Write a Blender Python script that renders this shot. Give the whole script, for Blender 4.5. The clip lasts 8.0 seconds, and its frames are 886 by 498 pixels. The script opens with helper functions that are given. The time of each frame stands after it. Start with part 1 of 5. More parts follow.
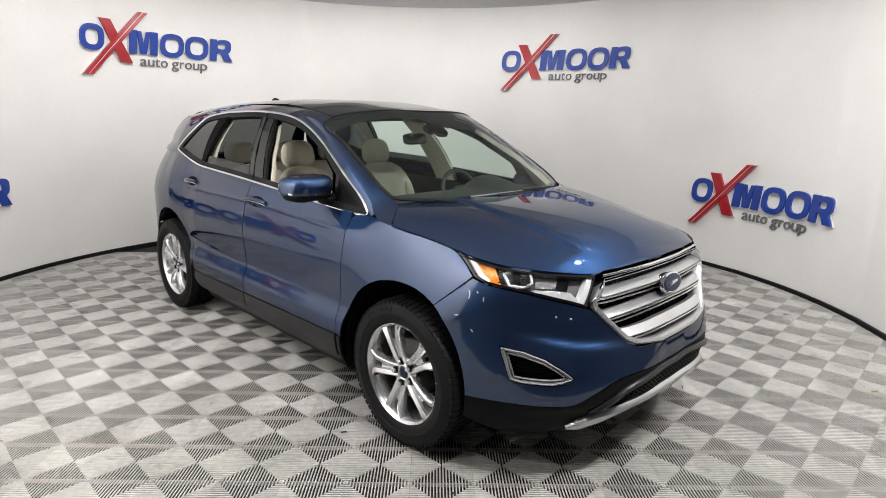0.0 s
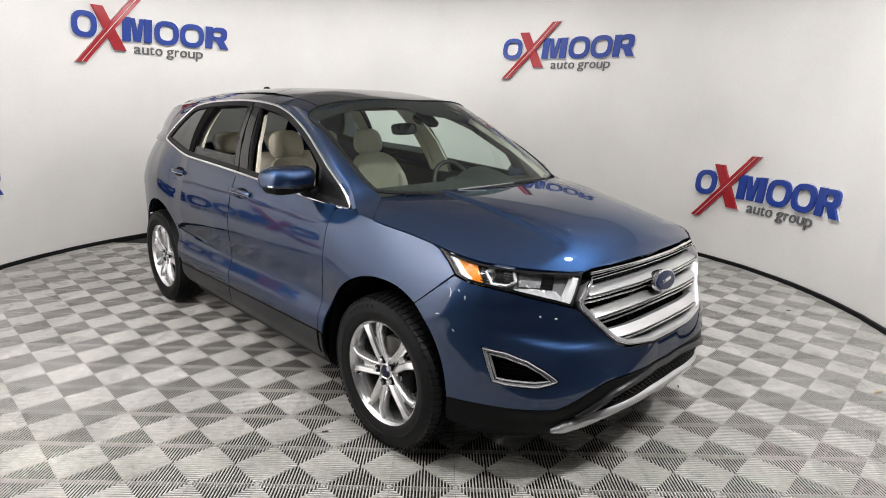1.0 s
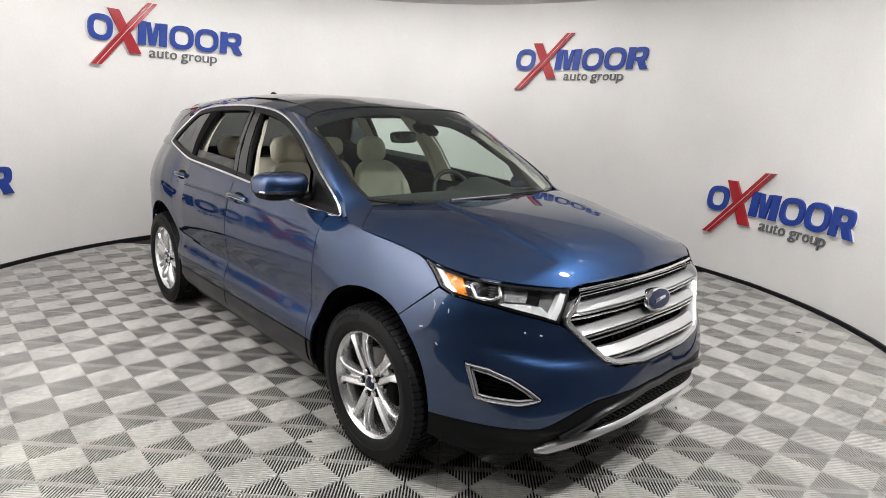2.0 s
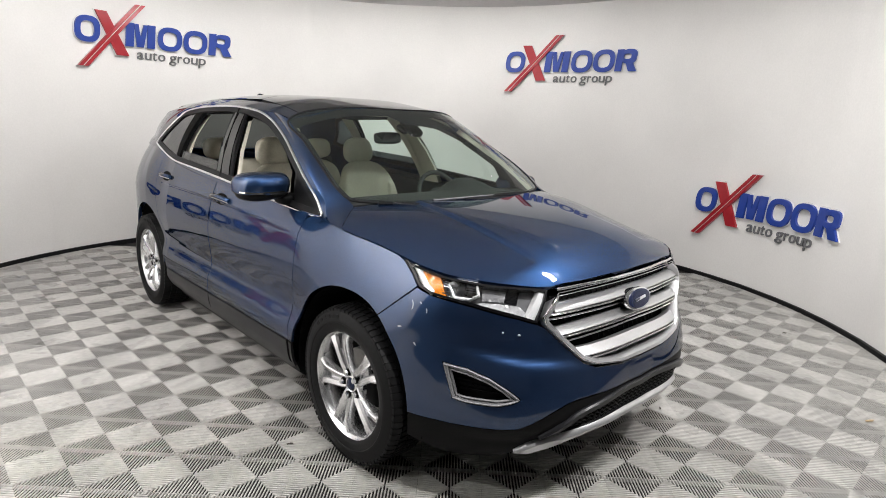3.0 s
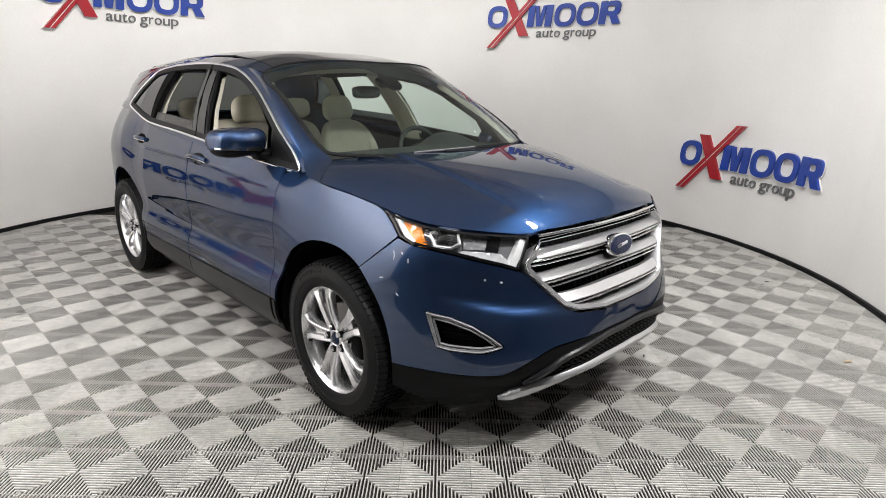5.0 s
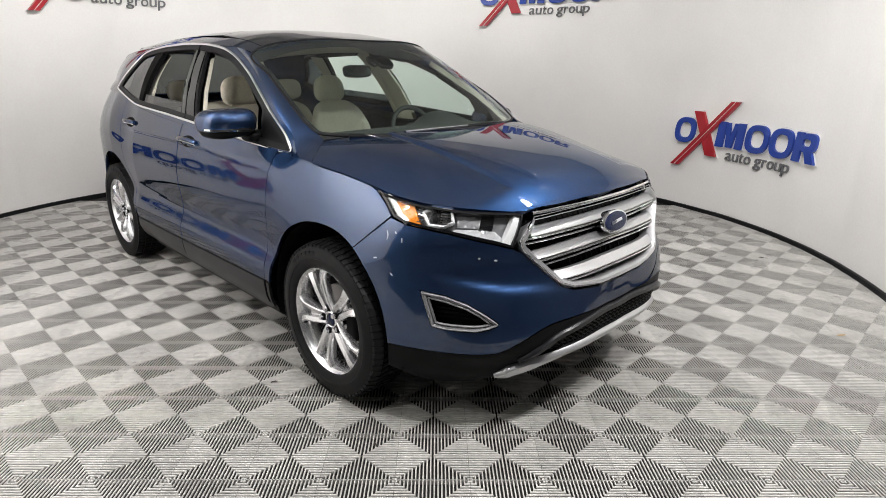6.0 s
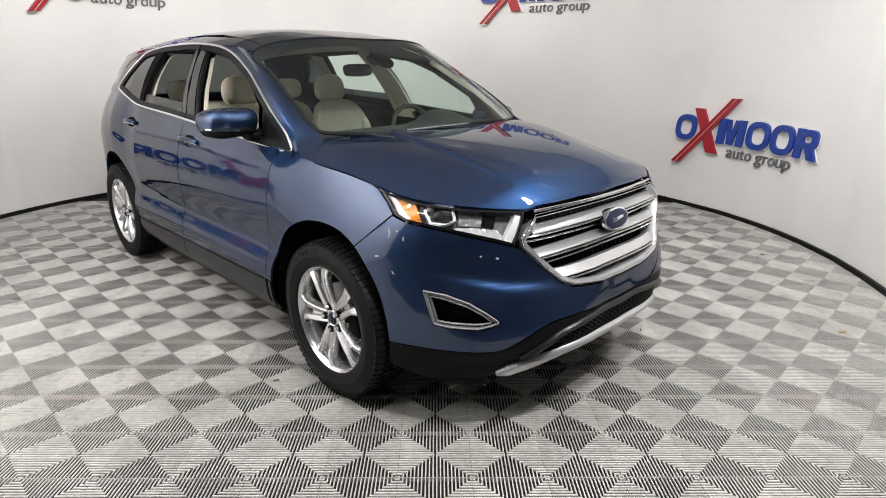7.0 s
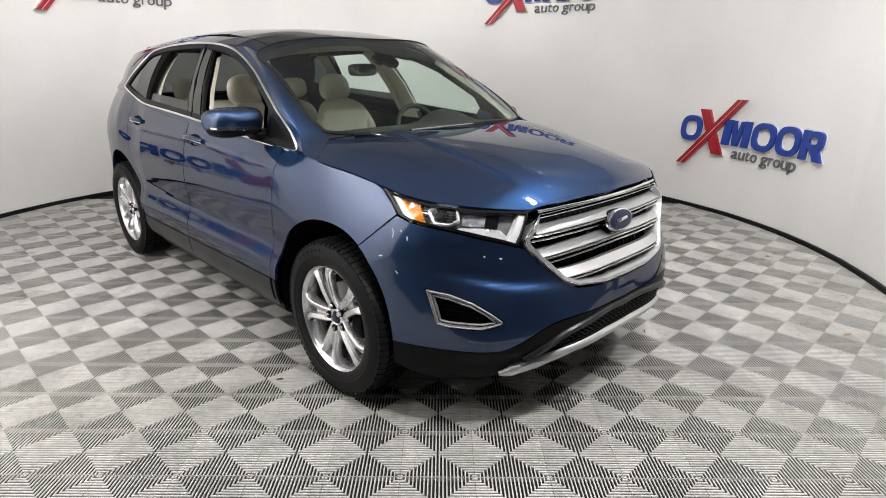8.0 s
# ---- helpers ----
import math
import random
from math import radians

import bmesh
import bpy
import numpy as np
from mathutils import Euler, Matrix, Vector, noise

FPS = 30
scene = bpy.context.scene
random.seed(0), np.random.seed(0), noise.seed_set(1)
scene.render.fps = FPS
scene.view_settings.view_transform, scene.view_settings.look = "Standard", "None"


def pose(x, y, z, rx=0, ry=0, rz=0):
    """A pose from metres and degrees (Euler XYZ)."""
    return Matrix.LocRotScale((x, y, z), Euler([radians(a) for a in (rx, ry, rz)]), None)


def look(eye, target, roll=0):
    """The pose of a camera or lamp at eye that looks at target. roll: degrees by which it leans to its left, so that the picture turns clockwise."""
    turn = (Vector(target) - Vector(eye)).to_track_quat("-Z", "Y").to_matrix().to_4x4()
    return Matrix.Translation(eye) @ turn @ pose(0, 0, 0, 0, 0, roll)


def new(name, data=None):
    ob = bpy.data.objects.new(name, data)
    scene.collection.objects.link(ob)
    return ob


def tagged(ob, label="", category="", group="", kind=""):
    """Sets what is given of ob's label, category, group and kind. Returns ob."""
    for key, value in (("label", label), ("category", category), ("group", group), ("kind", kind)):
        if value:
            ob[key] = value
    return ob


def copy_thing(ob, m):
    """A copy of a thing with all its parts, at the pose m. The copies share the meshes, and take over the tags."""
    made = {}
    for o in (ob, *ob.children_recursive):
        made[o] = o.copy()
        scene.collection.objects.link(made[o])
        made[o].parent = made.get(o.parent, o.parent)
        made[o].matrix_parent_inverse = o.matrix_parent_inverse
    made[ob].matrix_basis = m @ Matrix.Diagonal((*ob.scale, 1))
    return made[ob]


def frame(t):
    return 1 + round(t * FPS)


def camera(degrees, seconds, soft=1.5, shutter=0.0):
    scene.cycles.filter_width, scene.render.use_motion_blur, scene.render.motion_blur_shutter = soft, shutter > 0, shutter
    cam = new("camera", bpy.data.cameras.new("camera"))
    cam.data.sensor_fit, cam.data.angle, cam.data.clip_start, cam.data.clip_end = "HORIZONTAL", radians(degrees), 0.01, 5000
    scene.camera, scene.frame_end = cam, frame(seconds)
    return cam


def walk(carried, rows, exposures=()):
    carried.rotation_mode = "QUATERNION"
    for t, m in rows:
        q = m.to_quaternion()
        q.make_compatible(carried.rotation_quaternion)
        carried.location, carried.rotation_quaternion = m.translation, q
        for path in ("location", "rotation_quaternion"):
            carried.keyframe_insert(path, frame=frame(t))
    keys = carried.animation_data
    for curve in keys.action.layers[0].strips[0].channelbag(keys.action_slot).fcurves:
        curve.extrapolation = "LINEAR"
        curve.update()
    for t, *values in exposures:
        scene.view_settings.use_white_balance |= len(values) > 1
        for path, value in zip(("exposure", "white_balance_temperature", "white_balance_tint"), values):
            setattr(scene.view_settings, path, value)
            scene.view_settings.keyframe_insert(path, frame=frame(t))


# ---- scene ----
cam = camera(74.8, 8.0, soft=0.55)

PATH = [
    (0, (-0.485, -2.013, 1.6), (-0.451, -0.063, 1.156), 1.2),
    (0.5, (-0.413, -1.988, 1.607), (-0.388, -0.043, 1.141), 1.0),
    (1, (-0.372, -1.904, 1.602), (-0.363, 0.038, 1.124), 1.3),
    (2.5, (-0.196, -1.848, 1.607), (-0.259, 0.102, 1.166), 2.8),
    (3, (-0.177, -1.845, 1.594), (-0.211, 0.105, 1.154), 2.5),
    (3.5, (-0.161, -1.844, 1.578), (-0.18, 0.102, 1.118), 2.0),
    (4, (-0.152, -1.836, 1.565), (-0.163, 0.105, 1.083), 1.7),
    (4.5, (-0.148, -1.843, 1.543), (-0.149, 0.09, 1.03), 1.7),
    (6, (-0.135, -1.831, 1.507), (-0.111, 0.074, 0.898), 0.6),
    (6.5, (-0.139, -1.835, 1.509), (-0.114, 0.068, 0.895), 0.7),
    (7, (-0.137, -1.834, 1.507), (-0.116, 0.069, 0.893), 0.3),
    (7.5, (-0.134, -1.835, 1.507), (-0.121, 0.069, 0.895), 0.3),
    (8, (-0.136, -1.838, 1.509), (-0.129, 0.065, 0.894), 0.5),
]
walk(cam, [(t, look(eye, target, roll)) for t, eye, target, roll in PATH])

# ---- light: a dim world, and unseen ceiling lights added to the booth ----
world = bpy.data.worlds.new("world")
scene.world = world
world.use_nodes = True
world.node_tree.nodes["Background"].inputs[0].default_value = (0.9, 0.95, 1.0, 1)
world.node_tree.nodes["Background"].inputs[1].default_value = 0.05
scene.view_settings.exposure = 0.0

BOOTH = (-0.785, 2.732)     # middle of the round booth
RADIUS = 3.853
CEIL = 3.075
WARM = (1.0, 0.982, 0.968)


def lamp_at(name, energy, size, m, shape="DISK", spread=180):
    lamp = bpy.data.lights.new(name, "AREA")
    lamp.shape, lamp.size, lamp.energy, lamp.color, lamp.spread = shape, size, energy, WARM, radians(spread)
    ob = new(name, lamp)
    ob.matrix_basis = m


# round downlights, and wall-washing spots on a ring, all unseen and added
# first one set from the hood's glint, the others to brighten floor and car
SPOTS = [(1.35, 1.62, 39), (0.75, -0.7, 74), (-2.55, 0.45, 52), (-0.6, 0.15, 18), (2.2, 0.1, 76), (-1.9, -1.25, 26)]
for px, py, power in SPOTS:
    lamp_at("added_downlight_lamp", power, 0.16, pose(px, py, CEIL - 0.012))
WASH = [radians(a) for a in range(-22, 243, 22)]
WASH_AT = []
for a in WASH:
    eye = Vector((BOOTH[0] + 2.45 * math.cos(a), BOOTH[1] + 2.45 * math.sin(a), CEIL - 0.03))
    aim = Vector((BOOTH[0] + 3.85 * math.cos(a), BOOTH[1] + 3.85 * math.sin(a), 1.75))
    WASH_AT.append(look(eye, aim))
    # stronger past 200 degrees: unseen wall lit up to brighten the fender
    lamp_at("added_spot_lamp", (4.0 if a < radians(60) else 7.4) if a < radians(200) else 38, 0.11, WASH_AT[-1] @ pose(0, 0, -0.03), spread=125)

# ---- materials ----
def material(name, color, rough=0.5, metal=0.0, grain=0.0, grain_size=40.0, stain=0.0, stain_size=2.5, bump=0.0, coat=0.0, coat_rough=0.03, vary=0.0, spec=0.5, rough_vary=0.0, place="Object"):
    """A surface with fine grain, broad stains and relief at real size."""
    m = bpy.data.materials.new(name)
    m.use_nodes = True
    nt = m.node_tree
    b = nt.nodes["Principled BSDF"]
    b.inputs["Roughness"].default_value = rough
    b.inputs["Metallic"].default_value = metal
    b.inputs["Specular IOR Level"].default_value = spec
    b.inputs["Coat Weight"].default_value = coat
    b.inputs["Coat Roughness"].default_value = coat_rough
    b.inputs["Base Color"].default_value = (*color, 1)
    if not (grain or stain or bump or vary or rough_vary):
        return m
    if place == "World":
        co = nt.nodes.new("ShaderNodeNewGeometry").outputs["Position"]
    else:
        co = nt.nodes.new("ShaderNodeTexCoord").outputs["Object"]

    def cloud(size, detail):
        n = nt.nodes.new("ShaderNodeTexNoise")
        n.inputs["Scale"].default_value = size
        n.inputs["Detail"].default_value = detail
        nt.links.new(co, n.inputs["Vector"])
        return n.outputs["Fac"]

    def times(sock, amount, fac):
        """Scale a colour by 1 +- amount along fac."""
        r = nt.nodes.new("ShaderNodeMapRange")
        r.inputs["From Min"].default_value, r.inputs["From Max"].default_value = 0.3, 0.7
        r.inputs["To Min"].default_value, r.inputs["To Max"].default_value = 1 - amount, 1 + amount * 0.6
        nt.links.new(fac, r.inputs["Value"])
        v = nt.nodes.new("ShaderNodeVectorMath")
        v.operation = "SCALE"
        if isinstance(sock, tuple):
            v.inputs[0].default_value = sock
        else:
            nt.links.new(sock, v.inputs[0])
        nt.links.new(r.outputs["Result"], v.inputs["Scale"])
        return v.outputs["Vector"]

    col = tuple(color)
    fine = cloud(grain_size, 4) if (grain or bump or rough_vary) else None
    if grain:
        col = times(col, grain, fine)
    if stain:
        col = times(col, stain, cloud(stain_size, 5))
    if vary:
        info = nt.nodes.new("ShaderNodeObjectInfo")
        col = times(col, vary, info.outputs["Random"])
    if not isinstance(col, tuple):
        nt.links.new(col, b.inputs["Base Color"])
    if rough_vary:
        r = nt.nodes.new("ShaderNodeMapRange")
        r.inputs["To Min"].default_value, r.inputs["To Max"].default_value = max(0.0, rough - rough_vary), rough + rough_vary
        nt.links.new(cloud(stain_size * 1.7, 4), r.inputs["Value"])
        nt.links.new(r.outputs["Result"], b.inputs["Roughness"])
    if bump:
        bp = nt.nodes.new("ShaderNodeBump")
        bp.inputs["Strength"].default_value = 1.0
        bp.inputs["Distance"].default_value = bump
        nt.links.new(fine, bp.inputs["Height"])
        nt.links.new(bp.outputs["Normal"], b.inputs["Normal"])
    return m


def glass(name, color, ior, rough=0.0):
    """Thin pane: clear but for its tint and its gloss."""
    m = bpy.data.materials.new(name)
    m.use_nodes = True
    nt = m.node_tree
    nt.nodes.clear()
    out = nt.nodes.new("ShaderNodeOutputMaterial")
    tr = nt.nodes.new("ShaderNodeBsdfTransparent")
    tr.inputs[0].default_value = (*color, 1)
    gl = nt.nodes.new("ShaderNodeBsdfGlossy")
    gl.inputs["Roughness"].default_value = rough
    # gloss by the angle alone, the same from both faces of the pane
    lw = nt.nodes.new("ShaderNodeLayerWeight")
    lw.inputs["Blend"].default_value = 0.5
    pw = nt.nodes.new("ShaderNodeMath")
    pw.operation, pw.inputs[1].default_value = "POWER", 4.6
    nt.links.new(lw.outputs["Facing"], pw.inputs[0])
    fr = nt.nodes.new("ShaderNodeMapRange")
    base = ((ior - 1) / (ior + 1)) ** 2
    fr.inputs["To Min"].default_value, fr.inputs["To Max"].default_value = base * 1.8, 1.0
    nt.links.new(pw.outputs[0], fr.inputs["Value"])
    mix = nt.nodes.new("ShaderNodeMixShader")
    nt.links.new(fr.outputs[0], mix.inputs[0])
    nt.links.new(tr.outputs[0], mix.inputs[1])
    nt.links.new(gl.outputs[0], mix.inputs[2])
    nt.links.new(mix.outputs[0], out.inputs[0])
    return m


def glow(name, color, power):
    m = bpy.data.materials.new(name)
    m.use_nodes = True
    b = m.node_tree.nodes["Principled BSDF"]
    b.inputs["Base Color"].default_value = (0.9, 0.9, 0.9, 1)
    b.inputs["Emission Color"].default_value = (*color, 1)
    b.inputs["Emission Strength"].default_value = power
    return m


def paint(name, color, flake_color):
    """Metallic car paint: dark base, fine bright flakes, clear coat."""
    m = bpy.data.materials.new(name)
    m.use_nodes = True
    nt = m.node_tree
    b = nt.nodes["Principled BSDF"]
    tc = nt.nodes.new("ShaderNodeTexCoord")
    vo = nt.nodes.new("ShaderNodeTexVoronoi")
    vo.inputs["Scale"].default_value = 900
    nt.links.new(tc.outputs["Object"], vo.inputs["Vector"])
    mix = nt.nodes.new("ShaderNodeMix")
    mix.data_type = "RGBA"
    mix.inputs["A"].default_value = (*color, 1)
    mix.inputs["B"].default_value = (*flake_color, 1)
    nt.links.new(vo.outputs["Color"], mix.inputs["Factor"])
    nt.links.new(mix.outputs["Result"], b.inputs["Base Color"])
    b.inputs["Metallic"].default_value = 0.92
    b.inputs["Roughness"].default_value = 0.41
    b.inputs["Specular Tint"].default_value = (0.0, 0.0, 0.0, 1)
    b.inputs["Coat Weight"].default_value = 1.0
    b.inputs["Coat Roughness"].default_value = 0.02
    b.inputs["Coat IOR"].default_value = 1.62
    return m


M_WALL = material("wall_paint", (0.80, 0.785, 0.765), 0.62, grain=0.03, grain_size=60, stain=0.05, stain_size=1.1, bump=0.0006, place="World")
# unseen bay walls, coloured dark to keep the bumper's reflections dark
M_BAY = material("bay_dark", (0.08, 0.08, 0.082), 0.7, grain=0.05, grain_size=40, stain=0.10, stain_size=1.2, place="World")
M_CEIL = material("ceiling_paint", (0.64, 0.635, 0.63), 0.8, grain=0.06, grain_size=25, stain=0.06, stain_size=0.8, place="World")
M_RIB = material("tile_plastic", (0.43, 0.419, 0.398), 0.30, grain=0.16, grain_size=34, stain=0.18, stain_size=3.2, vary=0.08, rough_vary=0.12, place="World")
# near-black colour darkens the tile gaps and the bare, unseen bay floor
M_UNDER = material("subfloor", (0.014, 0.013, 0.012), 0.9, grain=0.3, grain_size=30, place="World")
M_BLACK = material("black_rubber_trim", (0.009, 0.009, 0.010), 0.5, spec=0.15, grain=0.2, grain_size=80, bump=0.0004)
M_PAINT = paint("blue_metallic_paint", (0.0056, 0.0130, 0.037), (0.040, 0.090, 0.216))
M_CHROME = material("chrome", (0.80, 0.80, 0.81), 0.07, 1.0, rough_vary=0.03, stain_size=8)
M_SATIN = material("satin_silver", (0.60, 0.60, 0.61), 0.30, 0.85, grain=0.05, grain_size=120, rough_vary=0.06)
M_SMOKE = material("smoked_chrome", (0.34, 0.34, 0.35), 0.40, 0.3, grain=0.1, grain_size=90, rough_vary=0.05)
M_EDGE = material("dull_chrome", (0.23, 0.23, 0.24), 0.46, 0.5, grain=0.08, grain_size=90, rough_vary=0.05)
M_ALLOY = material("alloy", (0.78, 0.78, 0.79), 0.23, 0.92, grain=0.06, grain_size=90, rough_vary=0.08)
M_TYRE = material("tyre_rubber", (0.0055, 0.0055, 0.006), 0.55, spec=0.18, grain=0.25, grain_size=60, bump=0.0006)
M_PLASTIC = material("black_plastic", (0.0050, 0.0050, 0.0055), 0.44, spec=0.11, grain=0.25, grain_size=150, bump=0.0005)
M_CLAD = material("satin_black_plastic", (0.013, 0.013, 0.015), 0.32, spec=0.30, grain=0.2, grain_size=150, rough_vary=0.08)
M_GLOSS = material("gloss_black", (0.008, 0.008, 0.009), 0.06, grain=0.1, grain_size=30)
M_LEATHER = material("cream_leather", (0.64, 0.60, 0.50), 0.48, grain=0.10, grain_size=90, stain=0.10, stain_size=5, bump=0.0012)
M_CABIN = material("dark_cabin_plastic", (0.016, 0.017, 0.016), 0.6, grain=0.2, grain_size=120, bump=0.0004)
M_HEADLINE = material("headliner_cloth", (0.60, 0.57, 0.50), 0.9, grain=0.12, grain_size=200)
M_SCREEN = glass("windscreen_glass", (0.81, 0.98, 0.89), 1.58)
M_WINDOW = glass("window_glass", (0.77, 0.83, 0.80), 1.5)
M_BACKGLASS = glass("rear_privacy_glass", (0.13, 0.14, 0.135), 1.5)
M_TINT = glass("privacy_glass", (0.10, 0.11, 0.115), 1.5)
M_LENS = glass("lamp_lens", (0.93, 0.94, 0.95), 1.5)
M_HOUSING = material("lamp_housing", (0.30, 0.30, 0.31), 0.34, 0.5, grain=0.1, grain_size=80, rough_vary=0.06)
M_LAMPIN = material("lamp_silver", (0.74, 0.74, 0.75), 0.40, 0.35, grain=0.12, grain_size=90, rough_vary=0.08, stain_size=12)
M_AMBER = material("amber_plastic", (0.90, 0.27, 0.012), 0.18, grain=0.25, grain_size=90, coat=0.6)
M_REDLENS = material("red_lens", (0.25, 0.008, 0.01), 0.12, grain=0.1, grain_size=60, coat=0.7)
M_BLUE = material("sign_blue", (0.010, 0.045, 0.30), 0.30, grain=0.05, grain_size=30, coat=0.3)
M_RED = material("sign_red", (0.36, 0.010, 0.020), 0.30, grain=0.06, grain_size=30, coat=0.3)
M_GREY = material("sign_grey", (0.14, 0.14, 0.145), 0.4, grain=0.08, grain_size=30)
M_WHITE = material("white_acrylic", (0.80, 0.80, 0.80), 0.25, grain=0.03, grain_size=30, coat=0.4)
M_LAMP = glow("lamp_diffuser", (1.0, 0.97, 0.945), 6.5)
M_FIXTURE = material("fixture_white", (0.75, 0.75, 0.74), 0.4, grain=0.04, grain_size=30)
M_DARK = material("underbody_dark", (0.005, 0.005, 0.005), 0.9, spec=0.1, grain=0.3, grain_size=30)
M_BEIGE = material("cabin_beige_trim", (0.55, 0.51, 0.43), 0.6, grain=0.10, grain_size=120, bump=0.0004)
M_ROOF = material("roof_glass", (0.010, 0.011, 0.013), 0.05, grain=0.1, grain_size=20, rough_vary=0.04, stain_size=6)
M_SPECK = material("dark_scrap", (0.06, 0.05, 0.04), 0.8, grain=0.3, grain_size=160)
M_STREAK = material("scuff", (0.42, 0.46, 0.54), 0.6, grain=0.3, grain_size=300)
M_SCRAP = material("dry_leaf", (0.40, 0.30, 0.17), 0.8, grain=0.3, grain_size=160)
M_CAP = material("emblem_blue", (0.010, 0.015, 0.042), 0.25, grain=0.1, grain_size=60, spec=0.35)
M_DISC = material("brake_iron", (0.30, 0.29, 0.28), 0.4, 0.9, grain=0.15, grain_size=120)

# ---- mesh helpers ----
def mesh_of(name, verts, faces, mat, smooth=False):
    me = bpy.data.meshes.new(name)
    me.from_pydata([tuple(map(float, v)) for v in verts], [], faces)
    if mat:
        me.materials.append(mat)
    if smooth:
        me.polygons.foreach_set("use_smooth", [True] * len(me.polygons))
    me.update()
    return me


def part(name, bm, mat, parent=None, label="", smooth=False, pose_at=None):
    """Link a bmesh or a mesh as ONE object under a thing or a part."""
    if isinstance(bm, bpy.types.Mesh):
        me = bm
    else:
        bmesh.ops.recalc_face_normals(bm, faces=bm.faces[:])
        me = bpy.data.meshes.new(name)
        bm.to_mesh(me)
        bm.free()
        me.materials.append(mat)
        if smooth:
            me.polygons.foreach_set("use_smooth", [True] * len(me.polygons))
    ob = new(name, me)
    if parent:
        ob.parent = parent
    if pose_at is not None:
        ob.matrix_basis = pose_at
    if label:
        tagged(ob, label)
    return ob


def box_bm(x0, x1, y0, y1, z0, z1, bevel=0.0, seg=2):
    bm = bmesh.new()
    bmesh.ops.create_cube(bm, size=1)
    bmesh.ops.scale(bm, vec=(x1 - x0, y1 - y0, z1 - z0), verts=bm.verts)
    bmesh.ops.translate(bm, vec=((x0 + x1) / 2, (y0 + y1) / 2, (z0 + z1) / 2), verts=bm.verts)
    if bevel:
        bmesh.ops.bevel(bm, geom=bm.edges[:], offset=bevel, segments=seg, profile=0.5, affect="EDGES")
    return bm


def sharp(ob, degrees=35):
    """Smooth shading but for edges sharper than that."""
    me = ob.data
    me.polygons.foreach_set("use_smooth", [True] * len(me.polygons))
    me.set_sharp_from_angle(angle=radians(degrees))
    return ob


# ---- the booth ----
# ends out of view, set so the bumper reflects the dark bay
A0, A1 = radians(-27), radians(245)    # the round wall's two ends, either side of the entrance


def wall_r(a):
    """The painted wall is not quite true."""
    return RADIUS + 0.006 * math.sin(5.3 * a + 0.4) + 0.004 * math.sin(11.7 * a) + 0.008 * math.exp(-((a - radians(20)) / 0.035) ** 2) + sum(h * math.exp(-((a - radians(d)) / 0.016) ** 2) for d, h in ((-3, 0.005), (6, -0.004), (31, 0.004), (58, 0.004), (84, -0.003), (112, 0.004), (141, 0.004), (160, -0.004)))


def round_strip(name, r0, r1, z0, z1, mat, n=560):
    """A curved wall strip between two radii, from z0 to z1."""
    verts, faces = [], []
    for i in range(n + 1):
        a = A0 + (A1 - A0) * i / n
        d = wall_r(a) - RADIUS
        for r, z in ((r0 + d, z0), (r1 + d, z0), (r1 + d, z1), (r0 + d, z1)):
            verts.append((BOOTH[0] + r * math.cos(a), BOOTH[1] + r * math.sin(a), z))
    for i in range(n):
        for k in range(4):
            a, b = 4 * i + k, 4 * i + (k + 1) % 4
            faces.append((a, b, b + 4, a + 4))
    faces += [(3, 2, 1, 0), tuple(4 * n + k for k in range(4))]
    ob = new(name, mesh_of(name, verts, faces, mat))
    return sharp(ob)


tagged(round_strip("wall_round", RADIUS, RADIUS + 0.12, 0, CEIL, M_WALL), "smooth white painted curved booth wall with a black base", "wall", kind="structure")
tagged(round_strip("baseboard", RADIUS - 0.026, RADIUS - 0.001, -0.012, 0.037, M_BLACK), "black rubber cove base along the white curved wall", "baseboard", kind="structure")
E0 = (BOOTH[0] + (RADIUS + 0.06) * math.cos(A0), BOOTH[1] + (RADIUS + 0.06) * math.sin(A0))
E1 = (BOOTH[0] + (RADIUS + 0.06) * math.cos(A1), BOOTH[1] + (RADIUS + 0.06) * math.sin(A1))
BACK = -4.2
for nm, x0, x1, y0, y1 in (("wall_east", E0[0] - 0.06, E0[0] + 0.06, BACK, E0[1]), ("wall_west", E1[0] - 0.06, E1[0] + 0.06, BACK, E1[1]), ("wall_south", E1[0] - 0.06, E0[0] + 0.06, BACK - 0.12, BACK)):
    tagged(part(nm, box_bm(x0, x1, y0, y1, 0, CEIL), M_BAY), "plain dark wall, unseen, added to close the bay and darken reflections", "wall", kind="structure")
tagged(part("ceiling", box_bm(-5.2, 3.7, BACK - 0.15, 7.0, CEIL, CEIL + 0.1), M_CEIL), "flat grey ceiling with round lights added out of view", "ceiling", kind="structure")
# added lip, out of view, blocks the spots from reflecting in the hood
tagged(round_strip("ceiling_cove", 2.22, 2.25, CEIL - 0.19, CEIL - 0.001, M_CEIL), "unseen grey lip, added to keep the wall spots out of reflections on the car", "cove", kind="structure")
tagged(part("ground", box_bm(-5.2, 3.7, BACK - 0.15, 7.0, -0.12, -0.0195), M_UNDER), "near-black ground under the open ribbed floor tiles and the unseen bay", "ground", kind="structure")


def downlight():
    bm = lathe_bm_flat([(0.082, 0.0), (0.105, -0.004), (0.108, -0.010), (0.100, -0.014), (0.088, -0.012)], 32)
    top = sharp(part("downlight", bm, M_FIXTURE))
    bm = bmesh.new()
    bmesh.ops.create_circle(bm, cap_ends=True, segments=32, radius=0.084, matrix=pose(0, 0, -0.006))
    part("downlight_lens", bm, M_LAMP, top, "glowing round lens")
    return tagged(top, "round white ceiling lamp, unseen, added to light the floor and car", "ceiling light", "ceiling downlights")


